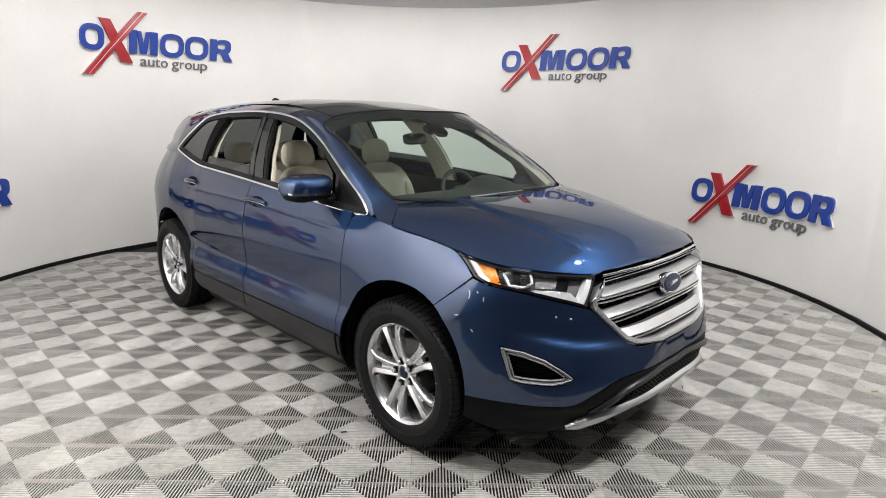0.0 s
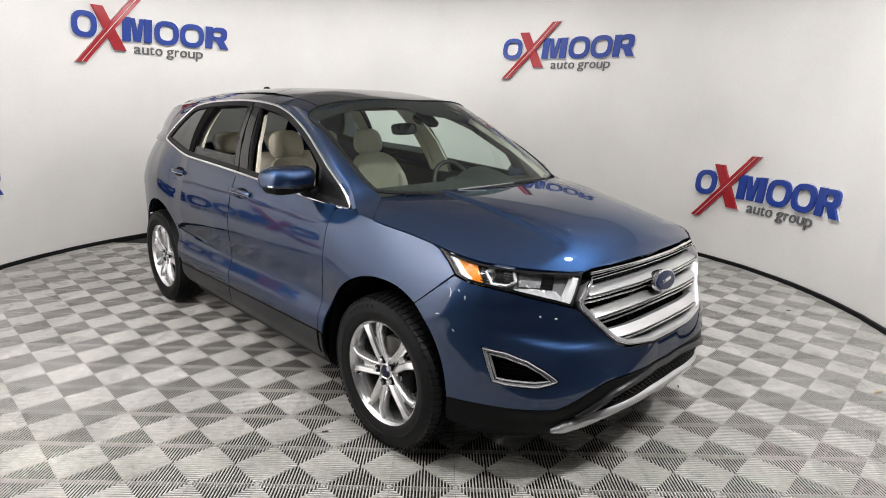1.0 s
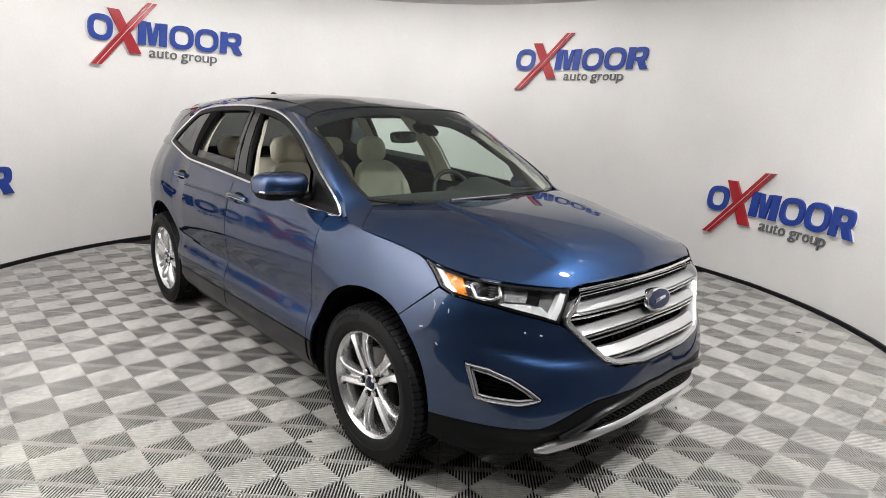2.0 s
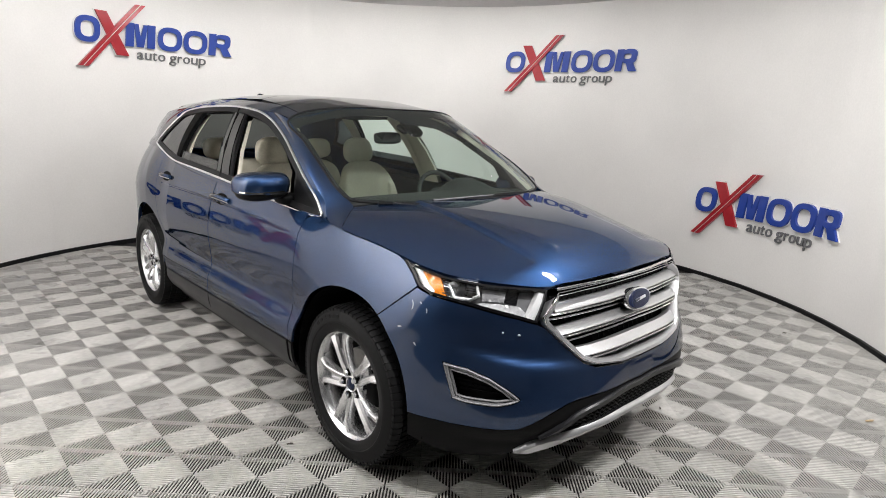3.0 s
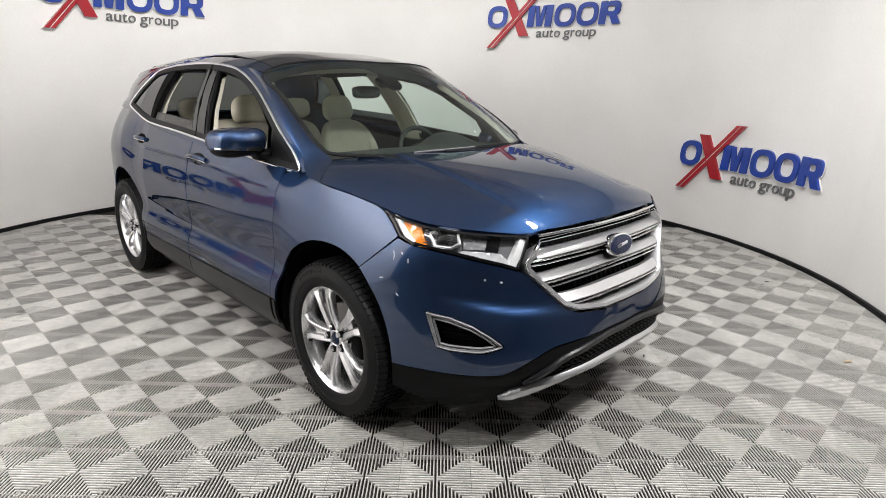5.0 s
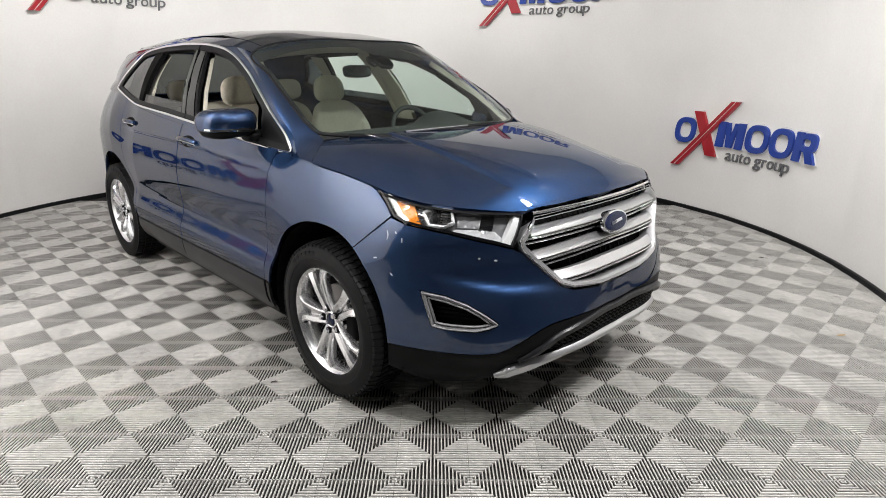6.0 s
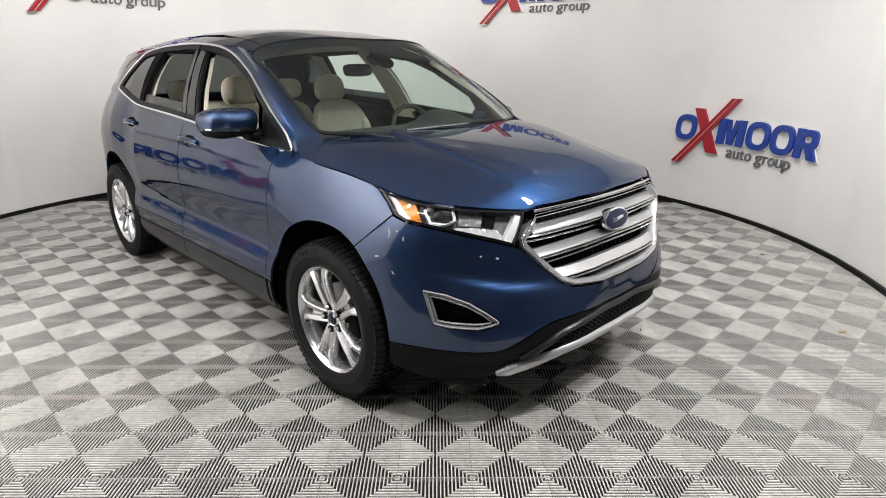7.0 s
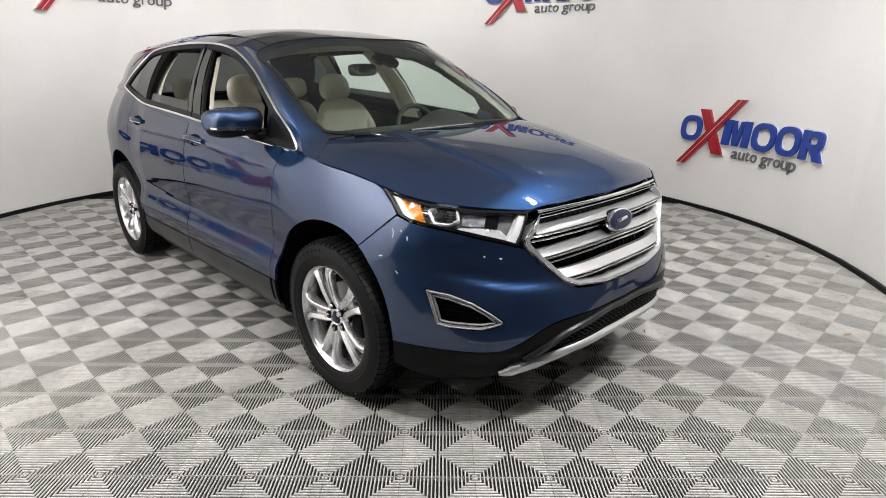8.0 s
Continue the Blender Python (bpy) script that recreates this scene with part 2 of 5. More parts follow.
def lathe_bm_flat(profile, segs):
    bm = bmesh.new()
    rows = [[bm.verts.new((r * math.cos(2 * math.pi * k / segs), r * math.sin(2 * math.pi * k / segs), z)) for r, z in profile] for k in range(segs)]
    for k in range(segs):
        u, v = rows[k], rows[(k + 1) % segs]
        for i in range(len(profile) - 1):
            bm.faces.new((u[i], u[i + 1], v[i + 1], v[i]))
    return bm


dl = downlight()
dl.location = (*SPOTS[0][:2], CEIL)
for p in SPOTS[1:]:
    copy_thing(dl, pose(*p[:2], CEIL))


def wall_spot(m):
    """A small added spot, out of view, sunk in the ceiling and leaning towards the wall."""
    top = part("wall_spot", lathe_bm_flat([(0.066, 0.0), (0.082, -0.003), (0.084, -0.008), (0.078, -0.010), (0.066, -0.009)], 28), M_FIXTURE)
    sharp(top)
    top.location = (m.translation.x, m.translation.y, CEIL)
    rel = Matrix.Translation(-top.location) @ m
    bm = bmesh.new()
    bmesh.ops.create_circle(bm, cap_ends=True, segments=28, radius=0.05)
    part("spot_lens", bm, M_LAMP, top, "glowing tilted lens", pose_at=rel @ pose(0, 0, 0.0))
    return tagged(top, "small white ceiling spot, unseen, added to light the wall", "spot light", "ceiling spots")


for m in WASH_AT:
    wall_spot(m)

# ---- the car's shape: smooth charts in the car's own axes (x ahead, y to its left, z up) ----
def ease(x, keys):
    """A smooth curve through keys [(x, value), ...]."""
    k = np.array(keys, float)
    xs, vs = k[:, 0], k[:, 1]
    h = np.diff(xs)
    sl = np.diff(vs) / h
    m = np.zeros(len(xs))
    m[0], m[-1] = sl[0], sl[-1]
    for i in range(1, len(xs) - 1):
        if sl[i - 1] * sl[i] > 0:
            w1, w2 = 2 * h[i] + h[i - 1], h[i] + 2 * h[i - 1]
            m[i] = (w1 + w2) / (w1 / sl[i - 1] + w2 / sl[i])
    x = np.clip(np.asarray(x, float), xs[0], xs[-1])
    i = np.clip(np.searchsorted(xs, x) - 1, 0, len(h) - 1)
    t = (x - xs[i]) / h[i]
    return ((1 + 2 * t) * (1 - t) ** 2 * vs[i] + t * (1 - t) ** 2 * h[i] * m[i]
            + t * t * (3 - 2 * t) * vs[i + 1] + t * t * (t - 1) * h[i] * m[i + 1])


HALF_W = 0.962
AXLE = 1.4245
HUB_Z = 0.372


def outline_table():
    """The car's outline seen from above, from the middle of the nose along its right side to the middle of the tail."""
    a = np.linspace(0, math.pi / 2, 1500)
    nf, nr = 2.7, 3.3
    fx = 1.25 + 1.10 * np.cos(a) ** (2 / nf)
    fy = HALF_W * np.sin(a) ** (2 / nf)
    mx = np.linspace(1.25, -1.35, 80)[1:-1]
    my = np.full_like(mx, HALF_W)
    b = np.linspace(math.pi / 2, 0, 1500)
    rx = -1.35 - 1.03 * np.cos(b) ** (2 / nr)
    ry = HALF_W * np.sin(b) ** (2 / nr)
    x, y = np.concatenate([fx, mx, rx]), np.concatenate([fy, my, ry])
    s = np.concatenate([[0], np.cumsum(np.hypot(np.diff(x), np.diff(y)))])
    u = np.linspace(0, s[-1], 3000)
    x, y = np.interp(u, s, x), np.interp(u, s, y)
    k = np.hanning(71)
    k /= k.sum()
    pad = lambda q, mirror: np.concatenate([mirror * q[35:0:-1], q, mirror * q[-2:-37:-1]])
    return u, np.convolve(pad(x, 1), k, "valid"), np.convolve(pad(y, -1), k, "valid")


OUT_S, OUT_X, OUT_Y = outline_table()
OUT_Y = OUT_Y - 0.055 * ease(OUT_X, [(-2.0, 1.0), (-1.6, 0.55), (-0.9, 0.0)]) * OUT_Y / HALF_W      # the tail is drawn in
S_END = OUT_S[-1]
S_MID = float(np.interp(0.0, -OUT_X, OUT_S))


def s_at_y(y):
    """The way along the outline to the place on the nose that is |y| from the middle."""
    n = int(np.argmax(OUT_X < 1.3))
    return float(np.interp(abs(y), OUT_Y[:n], OUT_S[:n]))


def s_at_x(x):
    return float(np.interp(-x, -OUT_X, OUT_S))


def x_at_s(s):
    return np.interp(s, OUT_S, OUT_X)


def belt(x):
    """Height of the lower edge of the windows, and of the hood's edge ahead of them."""
    return ease(x, [(-2.4, 1.20), (-1.9, 1.30), (-1.45, 1.29), (-0.9, 1.20), (-0.1, 1.145), (0.7, 1.118), (1.11, 1.11), (1.25, 1.125), (1.5, 1.075), (1.72, 1.025), (1.95, 1.0), (2.2, 0.985), (2.36, 0.975)])


def edge_in(x):
    """How far the belt lies inside the outline."""
    return ease(x, [(-2.4, 0.17), (-1.9, 0.15), (-1.45, 0.125), (-0.9, 0.10), (0.0, 0.085), (0.8, 0.09), (1.15, 0.125), (1.4, 0.14), (1.72, 0.12), (2.0, 0.10), (2.36, 0.075)])


def inset(s, z):
    """How far the body lies inside its outline at that height."""
    x = x_at_s(s)
    top, din = belt(x), edge_in(x)
    low = ease(x, [(-2.3, 0.92), (-1.2, 0.98), (0.2, 1.00), (1.0, 0.82), (1.4, 0.69), (1.65, 0.70), (1.85, 0.78), (2.1, 0.80), (2.36, 0.80)])
    t = np.clip((z - low) / np.maximum(top - low, 0.02), 0, 1)
    din = din * ease(x, [(0.95, 1.2), (1.15, 1.0)])
    d = din * (1 - np.sqrt(np.maximum(1 - 0.97 * t * t, 0)))
    tail = ease(x, [(-1.55, 1), (-1.15, 0)])      # behind the doors the shoulder leans in more evenly
    d = (1 - tail) * d + tail * din * (0.25 * t + 0.57 * t * t)
    wing = ease(x, [(1.02, 0), (1.25, 1), (1.72, 1), (1.95, 0)])      # and so does the fender over the wheel
    d = (1 - wing) * d + wing * din * (0.20 * t + 0.41 * t * t) * ease(x, [(1.25, 0.91), (1.4, 0.93), (1.5, 1.10), (1.6, 1.27), (1.68, 1.38), (1.8, 1.40)])
    door = ease(x, [(-1.40, 0), (-1.0, 1), (0.80, 1), (1.30, 0)])
    # doors: a flared foot, a hollow above it, then leaning in to a crease below the windows
    crease = ease(x, [(-1.2, 1.036), (-0.3, 1.033), (0.25, 1.026), (0.7, 1.010), (1.05, 0.997)])
    under = ease(np.minimum(z, crease), [(0.15, 0.10), (0.28, 0.038), (0.37, 0.004), (0.43, -0.0022), (0.48, -0.0070), (0.5, -0.0072), (0.523, -0.0050), (0.545, 0.0001), (0.563, 0.0063), (0.58, 0.0132), (0.592, 0.0181), (0.605, 0.0224), (0.62, 0.0257), (0.633, 0.0271), (0.66, 0.0268), (0.7, 0.0230), (0.75, 0.0173), (0.789, 0.0139), (0.82, 0.0125), (0.85, 0.0128), (0.875, 0.0141), (0.899, 0.0163), (0.92, 0.0190), (0.94, 0.0220), (0.96, 0.0256), (0.985, 0.0308), (1.005, 0.0354), (1.03, 0.0416), (1.075, 0.0535)])
    rise = np.clip((z - crease) / np.maximum(top - crease, 0.02), 0, 1)
    panel = under + (0.827 * din - under) * rise ** 1.15
    ledge = np.clip((z - crease) / 0.030, 0, 1)      # the crease overhangs a little
    panel = panel - 0.0055 * np.sin(math.pi * ledge) ** 2 * ease(x, [(-1.15, 0), (-0.9, 1), (0.7, 1), (1.1, 0)])
    plain = ease(z, [(0.15, 0.08), (0.30, 0.026), (0.38, 0.004), (0.44, -0.002), (0.7, 0.001), (1.0, 0.002)])
    nose = ease(z, [(0.14, 0.22), (0.20, 0.10), (0.27, 0.03), (0.36, -0.004), (0.43, -0.014), (0.5, -0.013), (0.62, -0.005), (0.72, 0.008), (0.85, 0.006), (1.0, 0.0)])
    d = (1 - door) * d
    side = door * panel + (1 - door) * plain
    f = ease(x, [(1.75, 0), (2.12, 1)])
    rake = ease(z, [(0.64, 0), (0.70, 0.010), (0.86, 0.052), (1.0, 0.066)]) * ease(np.interp(s, OUT_S, OUT_Y), [(0.0, 1.0), (0.30, 0.95), (0.56, 0.35), (0.75, 0.0)])
    # the lower corners of the bumper stand out below the lamps
    jut = ease(z, [(0.34, 0), (0.41, 0.031), (0.46, 0.035), (0.56, 0.028), (0.66, 0.015), (0.76, 0.0)]) * ease(s, [(0.10, 0.25), (0.42, 1), (0.66, 1), (0.98, 0)])
    return d + (1 - f) * side + f * (nose + rake) - jut


def wrap(s, z):
    """The body's flank: s along the outline on the right side (negative s: mirrored), z the height."""
    sgn = np.where(np.asarray(s) < 0, 1.0, -1.0)
    sa = np.abs(s)
    x, y = np.interp(sa, OUT_S, OUT_X), np.interp(sa, OUT_S, OUT_Y)
    e = 0.012
    tx = np.interp(np.minimum(sa + e, S_END), OUT_S, OUT_X) - np.interp(np.maximum(sa - e, 0), OUT_S, OUT_X)
    ty = np.interp(np.minimum(sa + e, S_END), OUT_S, OUT_Y) - np.interp(np.maximum(sa - e, 0), OUT_S, OUT_Y)
    ln = np.hypot(tx, ty)
    tx, ty = tx / ln, ty / ln
    d = inset(sa, z)
    return np.stack([x - ty * d, sgn * (y + tx * d), z + 0 * x], -1)


def hood_edge(x):
    """Half width and height of the hood's cut line."""
    w = ease(x, [(1.1, 0.885), (1.323, 0.893), (1.546, 0.857), (1.684, 0.832), (1.789, 0.816), (1.917, 0.781), (2.015, 0.727), (2.101, 0.655), (2.164, 0.562), (2.202, 0.484), (2.226, 0.275), (2.236, 0.10), (2.240, 0.02)])
    h = ease(x, [(1.1, 1.108), (1.323, 1.087), (1.546, 1.057), (1.684, 1.030), (1.789, 1.009), (1.917, 0.993), (2.015, 0.986), (2.101, 0.977), (2.202, 0.963), (2.226, 0.966), (2.240, 0.968)])
    return w, h


def hood(x, y):
    """The hood's upper face."""
    zc = ease(x, [(1.1, 1.205), (1.35, 1.182), (1.6, 1.152), (1.9, 1.098), (2.05, 1.056), (2.16, 1.012), (2.240, 0.969)])
    w, rim = hood_edge(x)
    e = np.abs(y) / w
    step = np.clip((np.abs(y) - 0.418) / 0.024, 0, 1)
    step = step * step * (3 - 2 * step)
    rise = 0.014 * (1 - step) * ease(x, [(1.1, 1), (1.8, 1), (2.02, 0.7), (2.09, 0)])
    flat = ease(x, [(1.1, 1), (1.8, 1), (2.02, 0.7), (2.09, 0)]) * (1 - np.clip(e, 0, 1) ** 10)
    return zc - 0.014 * flat - (zc - rim) * np.clip(e, 0, 1.12) ** ease(x, [(1.1, 6.5), (1.35, 5.6), (1.6, 4.2), (1.9, 3.4)]) + rise


def roof(x, y):
    zc = ease(x, [(-1.95, 1.585), (-1.7, 1.645), (-1.2, 1.692), (-0.5, 1.713), (0.1, 1.700), (0.45, 1.660), (0.65, 1.625)])
    return zc - 0.112 * (np.abs(y) / 0.66) ** 3.3


def rail(x):
    """Half width and height of the roof's edge."""
    w = ease(x, [(-1.95, 0.59), (-1.5, 0.632), (-0.6, 0.645), (0.2, 0.645), (0.6, 0.66)])
    return w, roof(x, w)


def flank(x, z):
    """The side of the cabin: window glass, pillars."""
    zb = belt(x)
    x0 = np.clip(x, -2.0, 1.25)
    yb = np.interp(-np.clip(x, -2.2, 0.0), -OUT_X, OUT_Y) - edge_in(x0) * ease(x0, [(-1.8, 0.86), (-1.2, 1.0)]) - 0.004
    wr, zr = rail(np.clip(x, -1.9, 0.5))
    t = (z - zb) / (zr - zb)
    y = yb + (wr - yb) * t + 0.030 * 4 * t * (1 - t)
    y = y - 0.040 * ease(x, [(-1.90, 1.0), (-1.7, 0.6), (-1.48, 0.0)]) * ease(t, [(0.0, 0.0), (0.25, 1.0), (0.6, 0.6), (1.0, 0.0)])      # the rear pillar leans in over the shoulder
    return np.stack([x + 0 * z, -y, z + 0 * x], -1)


def screen(y, t):
    """The windscreen: t from 0 at the cowl to 1 at the roof."""
    q = np.abs(y)
    xb = 1.335 - 0.19 * (q / 0.80) ** 2.2
    zb = 1.175 - 0.03 * (q / 0.80) ** 2
    xt = 0.610 - 0.13 * (q / 0.65) ** 2
    zt = roof(xt, np.minimum(q, 0.72))
    bow = 0.035 * 4 * t * (1 - t)
    return np.stack([xb + (xt - xb) * t + 0.55 * bow, y + 0 * t, zb + (zt - zb) * t + 0.8 * bow], -1)

from mathutils.geometry import delaunay_2d_cdt


# ---- builders on the charts ----
def curve(points, n=12, closed=False):
    """A smooth line through the points."""
    p = np.array(points, float)
    m = len(p)
    out = []
    for i in range(m if closed else m - 1):
        a, b, c, d = (p[(i + k) % m] if closed else p[min(max(i + k, 0), m - 1)] for k in (-1, 0, 1, 2))
        for t in np.linspace(0, 1, n, endpoint=False):
            out.append(0.5 * (2 * b + (c - a) * t + (2 * a - 5 * b + 4 * c - d) * t * t + (3 * b - a - 3 * c + d) * t ** 3))
    if not closed:
        out.append(p[-1])
    return np.array(out)


def dense(poly, step):
    """The closed outline with points no further apart than step."""
    out = []
    p = np.array(poly, float)
    for a, b in zip(p, np.roll(p, -1, 0)):
        n = max(1, int(math.ceil(np.hypot(*(b - a)) / step)))
        out += [a + (b - a) * k / n for k in range(n)]
    out = np.array(out)
    keep = np.hypot(*(out - np.roll(out, 1, 0)).T) > 1e-5
    return out[keep]


def inside(q, poly):
    x, y = q[:, 0], q[:, 1]
    r = np.zeros(len(q), bool)
    for (x0, y0), (x1, y1) in zip(poly, np.roll(poly, -1, 0)):
        if y0 != y1:
            r ^= ((y0 > y) != (y1 > y)) & (x < (x1 - x0) * (y - y0) / (y1 - y0) + x0)
    return r


def shrink(poly, g):
    """Move a closed outline inwards by g."""
    p = np.array(poly, float)
    area = 0.5 * np.sum(p[:, 0] * np.roll(p[:, 1], -1) - np.roll(p[:, 0], -1) * p[:, 1])
    a, b = p - np.roll(p, 1, 0), np.roll(p, -1, 0) - p
    na = np.stack([-a[:, 1], a[:, 0]], 1) / np.maximum(np.hypot(*a.T), 1e-9)[:, None]
    nb = np.stack([-b[:, 1], b[:, 0]], 1) / np.maximum(np.hypot(*b.T), 1e-9)[:, None]
    n = na + nb
    n /= np.maximum(np.sum(n * na, 1), 0.5)[:, None]
    return p + (g if area > 0 else -g) * n


MIDDLE = np.array([0.0, 0.0, 0.75])


def at_chart(fn, u, v, flip=1.0, out_from=MIDDLE):
    """Place and outward normal on a chart."""
    k = np.array([1.0, flip, 1.0])
    u, v = np.asarray(u, float), np.asarray(v, float)
    p = fn(u, v) * k
    e = 0.006
    du, dv = fn(u + e, v) * k - fn(u - e, v) * k, fn(u, v + e) * k - fn(u, v - e) * k
    n = np.cross(du, dv)
    n /= np.maximum(np.linalg.norm(n, axis=-1), 1e-9)[..., None]
    away = p - out_from
    n *= np.where(np.sum(n * away, -1) < 0, -1.0, 1.0)[..., None]
    return p, n


def patch(name, poly, fn, mat, parent, label="", holes=(), step=0.035, gap=0.002, flange=0.014, lift=0.0, flip=1.0, shape=None, out_from=MIDDLE):
    """A panel: the outline in a chart's own two numbers, laid on the chart, with edges turned in."""
    from_poly = dense(shrink(poly, gap) if gap else poly, step)
    rings = [from_poly] + [dense(shrink(h, -gap) if gap else h, step) for h in holes]
    lo, hi = from_poly.min(0), from_poly.max(0)
    gx, gy = np.meshgrid(np.arange(lo[0] + step / 2, hi[0], step), np.arange(lo[1] + step / 2, hi[1], step))
    q = np.stack([gx.ravel(), gy.ravel()], 1)
    if len(q):
        ok = inside(q, rings[0])
        for h in rings[1:]:
            ok &= ~inside(q, h)
        q = q[ok]
    allb = np.concatenate(rings)
    if len(q):
        d = np.min(np.hypot(q[:, None, 0] - allb[None, :, 0], q[:, None, 1] - allb[None, :, 1]), 1)
        q = q[d > step * 0.55]
    pts = np.concatenate([allb, q]) if len(q) else allb
    edges, base = [], 0
    for r in rings:
        edges += [(base + i, base + (i + 1) % len(r)) for i in range(len(r))]
        base += len(r)
    v2, _, f2, _, _, _ = delaunay_2d_cdt([Vector(p) for p in pts], edges, [], 0, 1e-6)
    v2 = np.array([tuple(v) for v in v2])
    tri = np.array([f for f in f2 if len(f) == 3])
    cen = v2[tri].mean(1)
    ok = inside(cen, rings[0])
    for h in rings[1:]:
        ok &= ~inside(cen, h)
    tri = tri[ok]
    P, N = at_chart(fn, v2[:, 0], v2[:, 1], flip, out_from)
    if shape is not None:
        lifts = shape(v2[:, 0], v2[:, 1]) + lift
        P = P + N * np.asarray(lifts)[:, None]
    else:
        P = P + N * lift
    fn_ = np.cross(P[tri[:, 1]] - P[tri[:, 0]], P[tri[:, 2]] - P[tri[:, 0]])
    bad = np.sum(fn_ * N[tri].mean(1), 1) < 0
    tri[bad] = tri[bad][:, ::-1]
    verts, norms, faces = list(P), list(N), [tuple(int(i) for i in t) for t in tri]
    if flange:
        count = {}
        for t in faces:
            for a, b in ((t[0], t[1]), (t[1], t[2]), (t[2], t[0])):
                count[(a, b)] = 1
        for (a, b) in [k for k in count if (k[1], k[0]) not in count]:
            i = len(verts)
            verts += [P[a], P[b], P[b] - N[b] * flange, P[a] - N[a] * flange]
            side = np.cross(P[b] - P[a], N[a])
            side /= max(np.linalg.norm(side), 1e-9)
            norms += [side] * 4
            faces.append((i + 1, i, i + 3, i + 2))
    me = mesh_of(name, verts, faces, mat, True)
    if shape is None:
        me.normals_split_custom_set_from_vertices([tuple(n) for n in norms])
    ob = new(name, me)
    ob.parent = parent
    if label:
        tagged(ob, label)
    return ob


def sweep(name, P, N, profile, mat, parent, label="", closed=False, widths=None, smooth=40):
    """A bar along the line P, with the normals N: profile is a closed list of (sideways, outwards)."""
    P, N = np.array(P, float), np.array(N, float)
    T = (np.roll(P, -1, 0) - np.roll(P, 1, 0)) if closed else np.gradient(P, axis=0)
    T /= np.maximum(np.linalg.norm(T, axis=1), 1e-9)[:, None]
    B = np.cross(N, T)
    B /= np.maximum(np.linalg.norm(B, axis=1), 1e-9)[:, None]
    n, m = len(P), len(profile)
    verts, faces = [], []
    for i in range(n):
        k = 1.0 if widths is None else widths[i]
        for b, o in profile:
            verts.append(P[i] + B[i] * b * k + N[i] * o * k)
    for i in range(n if closed else n - 1):
        j = (i + 1) % n
        for k in range(m):
            faces.append((i * m + k, i * m + (k + 1) % m, j * m + (k + 1) % m, j * m + k))
    if not closed:
        faces += [tuple(range(m))[::-1], tuple((n - 1) * m + k for k in range(m))]
    me = mesh_of(name, verts, faces, mat)
    bm = bmesh.new()
    bm.from_mesh(me)
    bmesh.ops.recalc_face_normals(bm, faces=bm.faces[:])
    bm.to_mesh(me)
    bm.free()
    ob = new(name, me)
    sharp(ob, smooth)
    ob.parent = parent
    if label:
        tagged(ob, label)
    return ob


def chart_bar(name, line, fn, profile, mat, parent, label="", closed=False, lift=0.0, flip=1.0, widths=None, out_from=MIDDLE):
    P, N = at_chart(fn, np.array(line)[:, 0], np.array(line)[:, 1], flip, out_from)
    return sweep(name, P + N * lift, N, profile, mat, parent, label, closed, widths)


def round_profile(w, h, n=8, base=0.0):
    """Half-round moulding, w wide and h high."""
    a = np.linspace(0, math.pi, n)
    return [(w / 2 * math.cos(t), base + h * math.sin(t)) for t in a] + [(-w / 2, base - 0.004), (w / 2, base - 0.004)]


def blob(name, c, half, mat, parent, power=4.0, rot=(0, 0, 0), label="", n=28, taper=None):
    """A soft cushion or shell: a rounded block."""
    def sp(v, e):
        return math.copysign(abs(v) ** e, v)
    e = 2 / power
    verts, faces = [], []
    for i in range(n + 1):
        a = -math.pi / 2 + math.pi * i / n
        for j in range(2 * n):
            b = math.pi * j / n
            p = Vector((sp(math.cos(a), e) * sp(math.cos(b), e) * half[0], sp(math.cos(a), e) * sp(math.sin(b), e) * half[1], sp(math.sin(a), e) * half[2]))
            if taper:
                p = Vector(taper(p.x, p.y, p.z))
            verts.append(p)
    m = 2 * n
    for i in range(n):
        for j in range(m):
            faces.append((i * m + j, i * m + (j + 1) % m, (i + 1) * m + (j + 1) % m, (i + 1) * m + j))
    me = mesh_of(name, verts, faces, mat, True)
    bm = bmesh.new()
    bm.from_mesh(me)
    bmesh.ops.remove_doubles(bm, verts=bm.verts, dist=1e-5)
    bmesh.ops.recalc_face_normals(bm, faces=bm.faces[:])
    bm.to_mesh(me)
    bm.free()
    me.polygons.foreach_set("use_smooth", [True] * len(me.polygons))
    ob = new(name, me)
    ob.matrix_basis = pose(*c, *rot)
    ob.parent = parent
    if label:
        tagged(ob, label)
    return ob


def lathe_bm(profile, segs=96):
    """Turn (radius, depth) round the y axis; depth grows towards -y."""
    bm = bmesh.new()
    rows = []
    for k in range(segs):
        a = 2 * math.pi * k / segs
        rows.append([bm.verts.new((r * math.cos(a), -d, r * math.sin(a))) for r, d in profile])
    for k in range(segs):
        u, v = rows[k], rows[(k + 1) % segs]
        for i in range(len(profile) - 1):
            bm.faces.new((u[i], u[i + 1], v[i + 1], v[i]))
    return bm


# ---- the car ----
car = new("car")
car.matrix_basis = pose(-0.96202, 2.28094, 0, 0, 0, -45.88)
tagged(car, "blue metallic five-door crossover car with chrome grille, windows lowered", "car")

ARCH_A, ARCH_B = 0.452, 0.470


def arch(x0, a0, a1, n=26, grow=0.0):
    """Wheel opening round the axle at x0, in (s, z); angles in degrees from the front."""
    out = []
    for a in np.linspace(a0, a1, n):
        c = math.cos(radians(a))
        ahead = 0.402 * c ** 0.85 if c > 0 and x0 > 0 else ARCH_A * c      # the bumper stands close to the front tyre
        out.append((s_at_x(x0 + ahead + grow * c), HUB_Z + (ARCH_B + grow) * math.sin(radians(a))))
    return out


